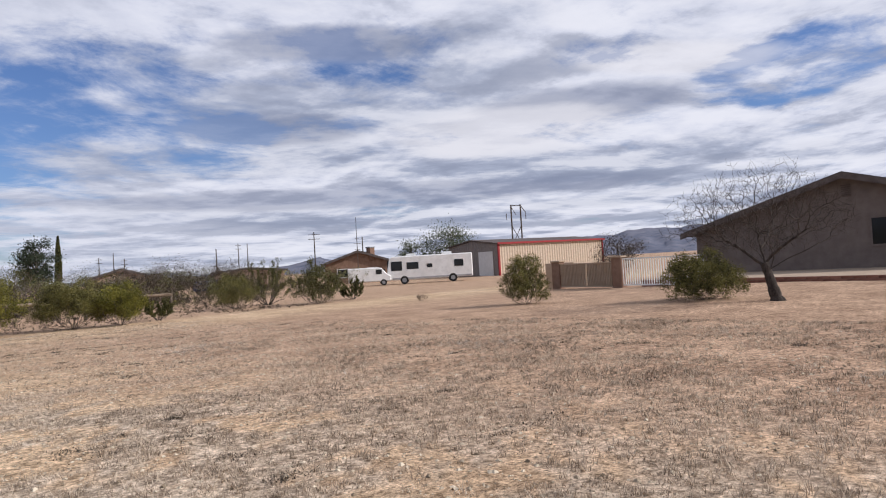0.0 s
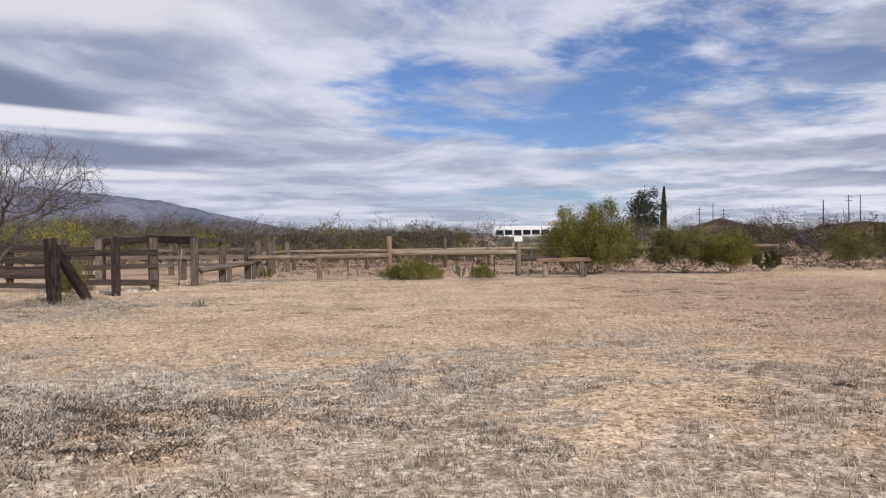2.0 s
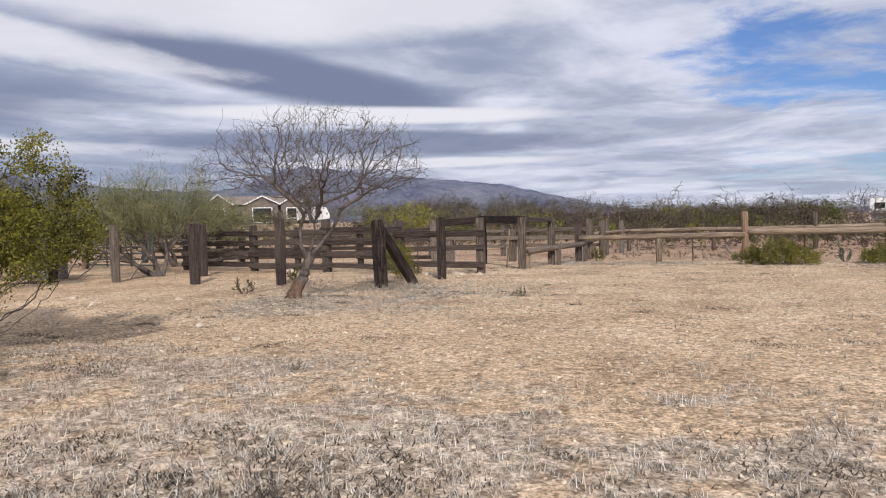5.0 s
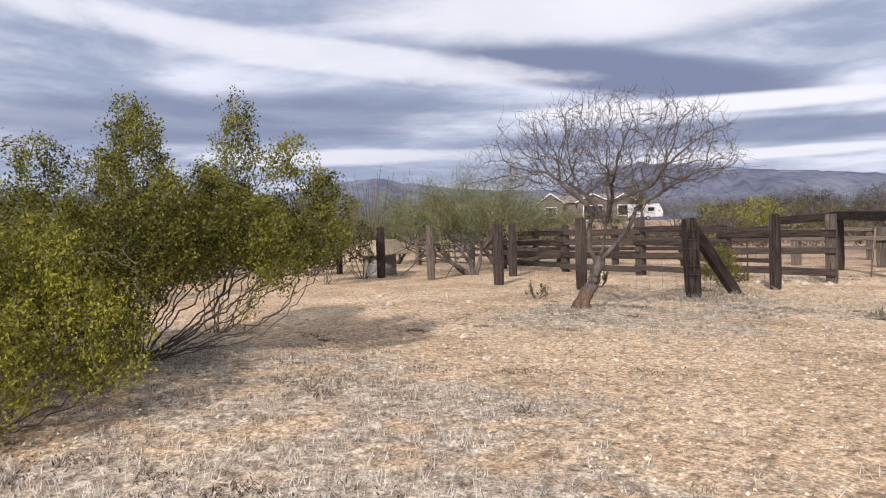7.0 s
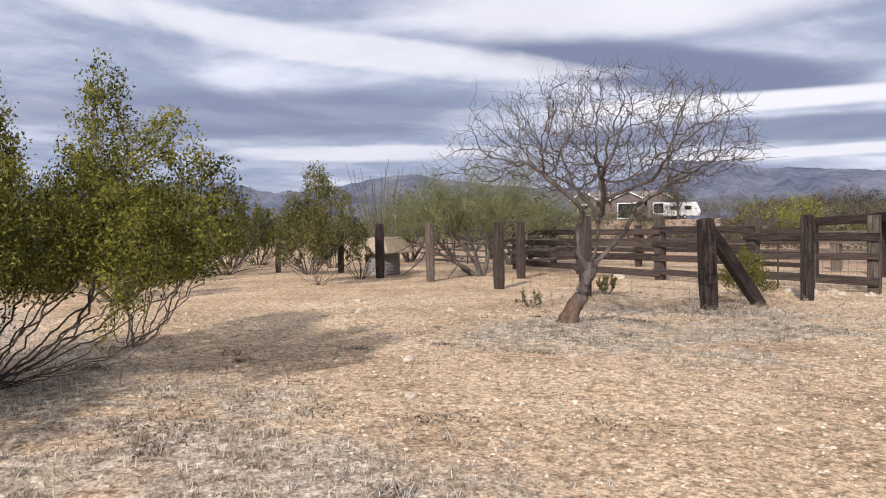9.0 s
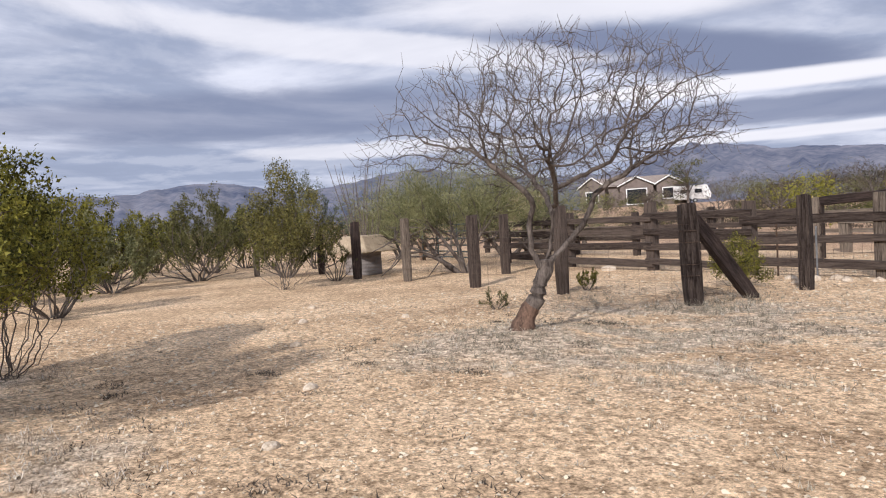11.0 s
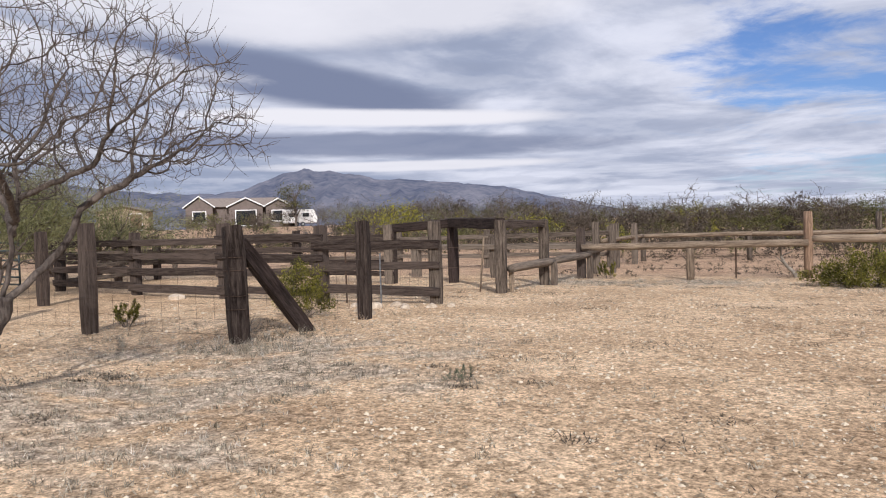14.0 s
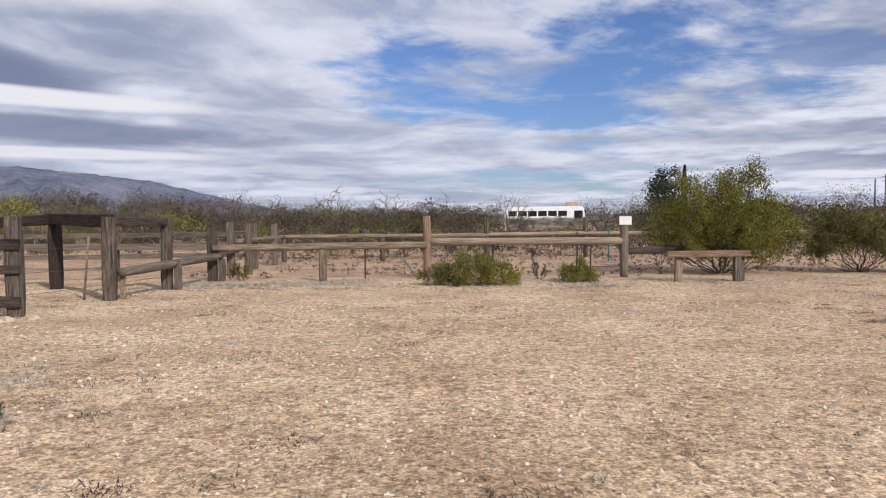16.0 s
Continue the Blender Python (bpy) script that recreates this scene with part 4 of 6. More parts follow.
plume_bush(20.6, 14.7, 26, "round creosote bush alone on bare soil", dome(0.95, 0.9, 1.7, 0.22, 16, 26), 16, 1000, 22, 0.036, "leaf_mid", step_len=0.09, kill=0.107, spread=0.06)
plume_bush(20.6, 8.5, 27, "dark green creosote bush beside the bare mesquite", dome(1.3, 1.2, 1.5, 0.15, 18, 27), 18, 1100, 24, 0.036, "leaf_mid", step_len=0.09, kill=0.107, spread=0.06)
creosote(24.9, 24.2, 0.32, 0.4, 0.4, 9, 28, "small dry tuft on the bare soil", 8, 0.020, "straw")
creosote(-3.8, 16.5, 0.16, 0.2, 0.2, 8, 29, "tiny grey-green weed on the gravel", 6, 0.009, "leaf_blue", dens=0.5)
creosote(-6.0, 30.9, 0.5, 0.4, 0.35, 8, 30, "small green weed at a corral post", 8, 0.024, "leaf")
for i, (x, y, h) in enumerate([(-21.5, 16.2, 2.3), (-25.5, 11.6, 3.1), (-22.5, 8.0, 2.8), (-28.0, 15.5, 3.3), (-31.5, 14.0, 2.6), (-26.8, 9.0, 2.4), (-18.8, 8.6, 2.0), (-19.5, 5.5, 2.4), (-24.0, 9.0, 3.0), (-29.0, 12.0, 2.4), (-30.5, 17.5, 2.8), (-21.0, 11.2, 2.0), (-27.5, 6.0, 2.6), (-34.0, 9.0, 2.8), (-13.5, 4.4, 2.0)]):
    creosote(x, y, h, h * 0.68, h * 0.62, 14, 40 + i, "creosote bush in the open scrub", 17, 0.061, ("leaf_dark", "leaf", "leaf_pale")[i % 3], group="scrub bushes")

fine_tree(-17.5, 20.1, 3.5, 2.3, 51, "spreading pale green palo verde tree by the corral", twigs_per=300, low=1.55, lean=(-0.35, -0.25))
fine_tree(-23.2, 26.0, 4.0, 2.8, 52, "spreading pale green palo verde tree behind the corral", twigs_per=220, low=1.3)
fine_tree(-28.5, 24.0, 3.8, 2.6, 53, "pale green palo verde tree behind the stock tank", twigs_per=200, low=1.2)


# ---- corral ----
POST_A, POST_B, POST_C, POST_D, POST_E = (-16.3, 17.6), (-13.25, 17.6), (-10.3, 17.5), (-7.55, 17.65), (-7.4, 20.35)
G1, G2, G3, G4 = (-7.4, 22.9), (-7.1, 25.5), (-6.95, 28.1), (-6.75, 30.8)
P1, P2 = (-0.85, 31.6), (4.65, 30.9)


def wire_fence():
    f = Fence("wire_fence", -10.3, 17.5, "wire mesh fence on old dark railway-tie posts", 101)
    for (x, y), h, w, lean, mat in ((POST_A, 1.60, 0.20, (0.0, 0.0), "grey_wood"), (POST_B, 1.58, 0.20, (0, 0), "tie"), (POST_C, 1.60, 0.21, (0, 0), "tie"),
                                    (POST_D, 1.52, 0.25, (-0.10, 0.05), "tie"), (POST_E, 1.60, 0.20, (0.0, 0.02), "tie")):
        f.post(x, y, h, w, M[mat], lean)
    x, y = POST_D
    f.timber("brace", (x + 0.16, y + 1.25, gz(x, y + 1.25) - 0.05), (x - 0.05, y + 0.12, gz(x, y) + 1.30), 0.17, 0.2, M["tie_dark"], label="slanting dark brace timber")
    runs = []
    line = [POST_A, POST_B, POST_C, POST_D, POST_E, G1]
    for (ax, ay), (bx, by) in zip(line, line[1:]):
        for h in (0.12, 0.32, 0.52, 0.74, 0.98, 1.22):
            runs.append(((ax, ay - 0.1, gz(ax, ay) + h), (bx, by - 0.1, gz(bx, by) + h)))
        n = int(math.hypot(bx - ax, by - ay) / 0.3)
        for k in range(1, n):
            px, py = ax + (bx - ax) * k / n, ay - 0.1 + (by - ay) * k / n
            runs.append(((px, py, gz(px, py) + 0.10), (px, py, gz(px, py) + 0.98)))
    f.wires("wire_mesh", runs, 0.0018)
    for h in (0.45, 0.62, 0.95, 1.12):
        g = Geo()
        ring = [Vector((-7.55 + 0.148 * math.cos(a) - 0.066 * h, 17.65 + 0.148 * math.sin(a) + 0.033 * h, gz(-7.55, 17.65) + h)) - f.base for a in np.linspace(0, 6.28, 13)]
        g.tube(ring, [0.005] * 13, 4, False)
        solid("tie_wire", g, M["wire"], f.ob, "wire wrapped round the corner post")
    for px, py, h, mat in ((-8.5, 22.6, 1.05, "steel"), (-9.4, 22.7, 1.3, "wire")):
        t = Geo()
        t.box((-0.018, -0.004, 0), (0.018, 0.004, h))
        t.box((-0.004, -0.018, 0), (0.004, 0.018, h))
        solid("steel_stake", t, M[mat], f.ob, "thin steel fence stake", Matrix.Translation(Vector((px, py, gz(px, py) - 0.03)) - f.base))


def plank_rails(f, a, b, heights, wide, mat, off=0.13):
    """Flat rails, broad side upright, from post to post."""
    (ax, ay), (bx, by) = a, b
    d = Vector((bx - ax, by - ay, 0))
    n = Vector((d.y, -d.x, 0)).normalized() * off
    ex = d.normalized() * 0.13
    for h in heights:
        pa = Vector((ax, ay, gz(ax, ay) + h + f.rnd.uniform(-0.035, 0.035))) + n - ex
        pb = Vector((bx, by, gz(bx, by) + h + f.rnd.uniform(-0.035, 0.035))) + n + ex
        me = timber_mesh("rail", (pb - pa).length, 0.075, wide * f.rnd.uniform(0.85, 1.12), M[mat], f.rnd)
        z = (pb - pa).normalized()
        x = Vector((0, 0, 1)).cross(z).normalized()
        y = z.cross(x)
        m = Matrix((x, y, z)).transposed().to_4x4()
        m.translation = pa - f.base
        part("rail", me, f.ob, "", m)


def pens():
    f = Fence("corral_fence", -12.8, 22.8, "weathered corral fence of dark timber posts and rails", 102)
    front = [(-20.0, 23.6), (-16.2, 23.1), (-12.85, 22.8), (-10.1, 22.8), G1]
    for i, (x, y) in enumerate(front[:-1]):
        f.post(x, y, (1.55, 1.6, 1.72, 1.62)[i], 0.25, M["tie"])
    for a, b in zip(front, front[1:]):
        plank_rails(f, a, b, (0.22, 0.62, 0.98, 1.35) if b != G1 else (0.30, 0.75, 1.2), 0.17, "tie")
    f.post(-15.85, 20.4, 1.62, 0.22, M["tie"])
    b = Fence("corral_fence", -18.0, 28.6, "old timber corral fence at the back of the pens", 103)
    line = [(-29.0, 29.2), (-25.5, 28.9), (-22.0, 28.7), (-18.6, 28.5), (-15.2, 28.3), (-11.55, 28.1)]
    for x, y in line:
        b.post(x, y, 1.6, 0.22, M["tie"])
    for p, q in zip(line, line[1:]):
        plank_rails(b, p, q, (0.3, 0.65, 1.0, 1.33), 0.16, "tie")
    c = Fence("corral_fence", -20.6, 25.5, "timber fence dividing the corral pens", 104)
    side = [(-20.3, 23.8), (-20.9, 26.2), (-21.7, 28.4)]
    for x, y in side[1:2]:
        c.post(x, y, 1.55, 0.2, M["tie"])
    for p, q in zip(side, side[1:]):
        plank_rails(c, p, q, (0.3, 0.65, 1.0, 1.33), 0.15, "grey_wood")
    e = Fence("corral_fence", -14.0, 36.0, "distant grey timber fence of the far pens", 105)
    far = [(-34, 36.5), (-29.5, 36.2), (-25, 36), (-20.5, 36), (-16, 36), (-12, 36), (-7.2, 36.2)]
    for x, y in far:
        e.post(x, y, 1.5, 0.22, M["grey_wood"])
    for p, q in zip(far, far[1:]):
        plank_rails(e, p, q, (0.5, 0.9, 1.25), 0.16, "grey_wood")


def shade_frame():
    f = Fence("beam_frame", -9.8, 28.4, "low frame of dark beams on old timber posts", 106, "shelter")
    l1, dp, g3 = (-11.6, 28.0), (-9.85, 28.6), G3
    for (x, y), h, w, mat in ((l1, 1.70, 0.27, "grey_wood"), (dp, 1.58, 0.25, "tie_dark"), (g3, 1.70, 0.24, "grey_wood")):
        f.post(x, y, h, w, M[mat])
    za, zb, zc = gz(*l1) + 1.58, gz(*dp) + 1.66, gz(*g3) + 1.58
    f.timber("beam", (l1[0] - 0.1, l1[1] + 0.05, za), (dp[0], dp[1], zb + 0.03), 0.24, 0.26, M["tie_dark"])
    f.timber("beam", (dp[0] - 0.2, dp[1] + 0.2, zb + 0.05), (G2[0], G2[1], gz(*G2) + 1.60), 0.26, 0.26, M["tie_dark"])
    f.timber("beam", (G2[0], G2[1] + 0.05, gz(*G2) + 1.58), (g3[0], g3[1], zc), 0.18, 0.18, M["tie"])


def gate_side():
    f = Fence("corral_fence", *G2, "corral entrance of grey timber posts with low log rails", 107)
    f.post(*G1, 1.62, 0.22, M["grey_wood"])
    f.post(*G2, 1.66, 0.24, M["grey_wood"])
    f.post(*G4, 1.48, 0.22, M["tie"])
    f.post(G3[0] + 0.28, G3[1] - 0.1, 0.62, 0.15, M["grey_wood"])
    f.post(G2[0] + 0.16, G2[1] + 0.2, 0.55, 0.09, M["log"])
    f.post(G4[0] + 0.25, G4[1] + 0.0, 0.62, 0.16, M["grey_wood"])
    for a, b, h in ((G2, G3, 0.55), (G3, G4, 0.62)):
        f.timber("low_rail", (a[0] + 0.22, a[1] + 0.05, gz(*a) + h), (b[0] + 0.22, b[1], gz(*b) + h + 0.06), 0.22, 0.2, M["grey_wood"], True)
    plank_rails(f, (-12.5, 31.2), (-6.9, 30.9), (0.95,), 0.16, "grey_wood")
    for x, y in ((-12.5, 31.2), (-9.6, 31.1)):
        f.post(x, y, 1.3, 0.3, M["grey_wood"])
    f.timber("stake", (-7.75, 25.75, gz(-7.75, 25.75) - 0.05), (-7.6, 25.7, gz(-7.75, 25.75) + 1.28), 0.045, 0.05, M["log"], True)
    runs = []
    for h in (0.35, 0.7, 1.1):
        for a, b in ((G1, G2), (G2, G3), (G3, G4)):
            runs.append(((a[0] + 0.13, a[1], gz(*a) + h), (b[0] + 0.13, b[1], gz(*b) + h)))
    f.wires("wire", runs, 0.004)


def log_fence():
    f = Fence("log_fence", *P1, "peeled log rail fence on tall round posts", 108)
    f.post(*P1, 1.76, 0.23, M["red_log"], round_log=True, label="tall reddish round post")
    f.post(*P2, 1.70, 0.26, M["grey_wood"], round_log=True)
    f.post(-3.7, 30.6, 0.85, 0.22, M["log"], round_log=True)
    za, zb, zc = gz(*G4) + 0.90, gz(*P1) + 0.92, gz(*P2) + 1.02
    f.timber("log_rail", (G4[0] + 0.05, G4[1] - 0.12, za), (P1[0], P1[1] - 0.1, zb), 0.23, 0.21, M["log"], True)
    f.timber("log_rail", (P1[0], P1[1] + 0.05, zb + 0.12), (P2[0], P2[1], zc), 0.24, 0.22, M["log"], True)
    f.timber("log_rail", (P2[0], P2[1] + 0.1, gz(*P2) + 0.72), (10.6, 34.2, gz(10.6, 34) + 0.75), 0.22, 0.22, M["tie"], True)
    for x, y, h in ((-2.6, 31.3, 1.05), (1.05, 31.6, 1.2), (3.4, 31.2, 1.3), (3.6, 30.4, 0.85)):
        t = Geo()
        t.box((-0.022, -0.005, 0), (0.022, 0.005, h))
        t.box((-0.005, -0.02, 0), (0.005, 0.02, h))
        solid("steel_stake", t, M["wire"], f.ob, "rusty steel fence stake", Matrix.Translation(Vector((x, y, gz(x, y) - 0.03)) - f.base))
    runs = []
    for h in (0.3, 0.62):
        runs += [((G4[0], G4[1], gz(*G4) + h), (P1[0], P1[1], gz(*P1) + h)), ((P1[0], P1[1], gz(*P1) + h), (P2[0], P2[1], gz(*P2) + h))]
    f.wires("wire", runs, 0.004)
    sign = Geo()
    sign.box((-0.17, -0.145, 0), (0.17, -0.13, 0.24))
    solid("sign", sign, M["paper"], f.ob, "small white notice nailed to the post", Matrix.Translation(Vector((P2[0], P2[1], gz(*P2) + 1.46)) - f.base), 0.003)
    cap = Geo()
    cap.box((-0.2, -0.17, 0), (0.2, 0.17, 0.04))
    solid("post_cap", cap, M["grey_wood"], f.ob, "flat wooden cap on the post", Matrix.Translation(Vector((P2[0], P2[1], gz(*P2) + 1.71)) - f.base), 0.008)

    b = Fence("log_fence", -2.8, 40.5, "second log rail fence further back", 109)
    posts = [(-6.8, 40.2), (-2.8, 40.6), (1.6, 41.4), (6.0, 42.0), (10.8, 41.2), (15.5, 40.5), (20.5, 41.0)]
    for i, (x, y) in enumerate(posts):
        b.post(x, y, 0.95 if i not in (2, 3) else 1.75, 0.22, M["grey_wood"], round_log=True)
    for p, q in zip(posts, posts[1:]):
        b.timber("log_rail", (p[0] - 0.1, p[1], gz(*p) + 1.03), (q[0] + 0.1, q[1], gz(*q) + 1.03), 0.2, 0.19, M["log"], True)
    runs = [((p[0], p[1] - 0.1, gz(*p) + h), (q[0], q[1] - 0.1, gz(*q) + h)) for p, q in zip(posts, posts[1:]) for h in (0.2, 0.4, 0.6, 0.8)]
    b.wires("wire", runs, 0.004)
    c = Fence("timber_fence", -6.9, 35.5, "line of grey timber posts running back from the corral", 110)
    for x, y, h in ((-6.85, 32.9, 1.65), (-6.5, 33.6, 1.6), (-6.9, 36.0, 1.6), (-6.75, 38.3, 1.6)):
        c.post(x, y, h, 0.2, M["grey_wood"])
    c.timber("low_rail", (-6.7, 31.0, gz(-6.7, 31) + 0.75), (-6.7, 33.4, gz(-6.7, 33) + 0.8), 0.18, 0.18, M["grey_wood"], True)
    c.timber("low_rail", (-6.7, 33.0, gz(-6.7, 33) + 1.05), (-6.8, 40.2, gz(-6.8, 40) + 1.05), 0.16, 0.16, M["log"], True)


def bench():
    ob = thing("bench", 6.2, 28.9, rz=-3, label="rustic bench of a half log on short posts", category="bench")
    rnd = random.Random(111)
    me = timber_mesh("seat", 2.05, 0.26, 0.16, M["red_log"], rnd)
    part("seat", me, ob, "", Matrix.Translation((-1.02, 0, 0.70)) @ pose(0, 0, 0, 0, 90, 0) @ pose(0, 0, 0, 0, 0, 90))
    for x, y in ((-0.72, 0.05), (0.72, -0.05), (-0.66, 0.18), (0.86, 0.1)):
        leg = timber_mesh("leg", 0.68, 0.17, 0.15, M["grey_wood" if x > 0 else "log"], rnd)
        part("leg", leg, ob, "", Matrix.Translation((x, y, -0.05)))


def driftwood():
    rnd = random.Random(5)
    ob = thing("dead_branch", -1.15, 31.75, label="bleached forked dead branch standing by the fence post", category="branch")
    g = Geo()
    p = polyline([(0.02, 0, -0.08), (-0.05, 0.02, 0.12), (-0.26, 0.0, 0.36), (-0.36, 0.03, 0.62), (-0.34, 0.0, 0.86)], 0.08)
    g.tube(p, [0.062 - 0.040 * i / (len(p) - 1) for i in range(len(p))], 7)
    for k, dx in ((len(p) // 2, -0.8), (len(p) - 5, 0.7), (len(p) - 3, -0.9), (len(p) - 1, -0.4), (len(p) - 1, 0.5)):
        q, _ = bend(rnd, p[k], Vector((dx, rnd.uniform(-0.2, 0.2), 0.75)).normalized(), rnd.uniform(0.25, 0.38), 4, 0.18, 0)
        g.tube(q, [0.026, 0.022, 0.017, 0.012, 0.006], 5)
    solid("fork", g, M["twig_light"], ob, smooth=True)


def stock_tank():
    ob = thing("stock_tank", -20.4, 18.3, rz=25, label="corrugated steel drum under a faded sloping canvas cover", category="tank")
    g = Geo()
    n = 40
    for i in range(15):
        z, r = 0.72 * i / 14, 0.56 + (0.014 if i % 2 else 0.0)
        g.v += [Vector((r * math.cos(6.28318 * k / n), r * math.sin(6.28318 * k / n), z)) for k in range(n)]
    g.f += [(i * n + k, i * n + (k + 1) % n, (i + 1) * n + (k + 1) % n, (i + 1) * n + k) for i in range(14) for k in range(n)]
    g.f.append(tuple(14 * n + k for k in range(n)))
    solid("drum", g, M["sheet_grey"], ob, "ribbed galvanised drum")
    c = Geo()
    lo, hi = 0.82, 0.42
    c.v = [Vector(p) for p in ((-lo, -lo, 0.70), (lo, -lo, 0.70), (lo, lo, 0.70), (-lo, lo, 0.70), (-hi, -0.5, 1.22), (hi, -0.5, 1.22), (hi, 0.5, 1.22), (-hi, 0.5, 1.22))]
    c.f = [(0, 1, 5, 4), (1, 2, 6, 5), (2, 3, 7, 6), (3, 0, 4, 7), (4, 5, 6, 7), (3, 2, 1, 0)]
    solid("cover", c, M["thatch"], ob, "faded tan cover with sloping sides", bevel=0.03)
    for name, x, y, h, w, mat in (("wooden_post", -18.5, 17.2, 1.6, 0.22, "tie_dark"), ("wooden_post", -21.9, 17.5, 1.35, 0.18, "tie_dark"), ("wooden_post", -23.6, 15.9, 1.2, 0.16, "grey_wood"), ("wooden_post", -26.2, 23.8, 1.6, 0.24, "red_log")):
        p = Fence(name, x, y, "single old timber post standing by the stock tank", 120 + int(h * 10), "post")
        p.post(x, y, h, w, M[mat])


def pipe_gate():
    ob = thing("corral_gate", -26.0, 23.7, rz=-4, label="dark pipe gate of the corral with five bars", category="gate")
    for z in (0.2, 0.42, 0.66, 0.92, 1.2, 1.45):
        g = Geo()
        g.tube([Vector((0, 0, z)), Vector((2.0, 0, z)), Vector((4.4, 0, z))], [0.028] * 3, 8)
        solid("bar", g, M["pipe"], ob, smooth=True)
    for x in (0.0, 1.4, 3.0, 4.4):
        g = Geo()
        g.tube([Vector((x, 0.03, 0.12 if 0 < x < 4 else -0.05)), Vector((x, 0.03, 1.47))], [0.028] * 2, 8)
        solid("upright", g, M["pipe"], ob, smooth=True)


def ocotillo(x, y, seed):
    rnd = random.Random(seed)
    ob = thing("ocotillo", x, y, label="tall ocotillo of thin bare upright canes", category="cactus")
    for k in range(9):
        a = 6.28318 * k / 9
        g = Geo()
        p, _ = bend(rnd, Vector((0.08 * math.cos(a), 0.08 * math.sin(a), -0.03)), Vector((0.16 * math.cos(a), 0.16 * math.sin(a), 1)).normalized(), rnd.uniform(2.6, 4.2), 7, 0.05, 0.01)
        g.tube(p, [0.026 * (1 - 0.1 * i) for i in range(8)], 5)
        solid("cane", g, M["twig"], ob)


wire_fence()
pens()
shade_frame()
gate_side()
log_fence()
bench()
driftwood()


def metal_stake(x, y, h):
    ob = thing("metal_stake", x, y, rz=20, label="thin green painted steel stake standing in the scrub", category="stake")
    g = Geo()
    g.prism([(-0.025, -0.1), (0.025, -0.1), (0.025, h), (-0.025, h)], -0.004, 0.004)
    solid("flange", g, M["green_paint"], ob)
    w = Geo()
    w.prism([(-0.005, -0.1), (0.005, -0.1), (0.005, h), (-0.005, h)], 0.004, 0.04)
    solid("web", w, M["green_paint"], ob)


metal_stake(6.3, 39.1, 1.4)
stock_tank()
pipe_gate()
ocotillo(-23.3, 19.6, 61)
ocotillo(-24.6, 20.6, 62)


# ---- houses and yards ----
def gable_house(name, x, y, z, rz, width, length, eave, ridge, wall, roof, label, openings=(), over=0.5, vent=False):
    """A gabled house: its gable end lies on the local x axis, and it reaches back along local y."""
    ob = thing(name, x, y, z, rz, label, "house")
    w = width / 2
    g = Geo()
    g.prism([(-w, -0.4), (w, -0.4), (w, eave), (0, ridge), (-w, eave)], 0, length)
    solid("wall", g, M[wall], ob)
    rise = (ridge - eave) / w
    for s in (-1, 1):
        r = Geo()
        r.prism([(0, ridge + 0.02), (s * (w + over), eave - rise * over + 0.02), (s * (w + over), eave - rise * over + 0.20), (0, ridge + 0.20)], -over, length + over)
        solid("roof", r, M[roof], ob)
        b = Geo()
        b.prism([(0, ridge - 0.12), (s * (w + over), eave - rise * over - 0.12), (s * (w + over), eave - rise * over + 0.16), (0, ridge + 0.16)], -over - 0.05, -over - 0.004)
        solid("barge_board", b, M[roof], ob)
    for kind, ox, oz, ow, oh, fm in openings:
        fr = Geo()
        t = 0.09
        for lo, hi in (((ox - ow / 2 - t, -0.06, oz - t), (ox + ow / 2 + t, 0.04, oz)), ((ox - ow / 2 - t, -0.06, oz + oh), (ox + ow / 2 + t, 0.04, oz + oh + t)),
                       ((ox - ow / 2 - t, -0.06, oz), (ox - ow / 2, 0.04, oz + oh)), ((ox + ow / 2, -0.06, oz), (ox + ow / 2 + t, 0.04, oz + oh))):
            fr.box(lo, hi)
        frame_ob = solid(kind, fr, M[fm], ob, "", None)
        p = Geo()
        p.box((ox - ow / 2, -0.025, oz), (ox + ow / 2, -0.008, oz + oh))
        solid("pane" if kind == "window" else "panel", p, M["glass"] if kind != "door" else M["brown_wall"], frame_ob)
    if vent:
        v = Geo()
        v.box((-0.2, -0.05, ridge - 0.95), (0.2, 0.02, ridge - 0.93))
        for k in range(6):
            v.box((-0.2, -0.05, ridge - 0.9 + k * 0.09), (0.2, 0.02, ridge - 0.86 + k * 0.09))
        solid("vent", v, M["roof"], ob, "slatted gable vent")
    return ob


# the near house: its gable end faces west
gable_house("house", 38.2, 9.0, 0.1, -90, 14.6, 16, 2.2, 4.35, "stucco", "roof", "taupe stucco house with a low gabled shingle roof",
            [("window", 1.7, 1.1, 1.5, 1.2, "stucco")], 0.6, True)


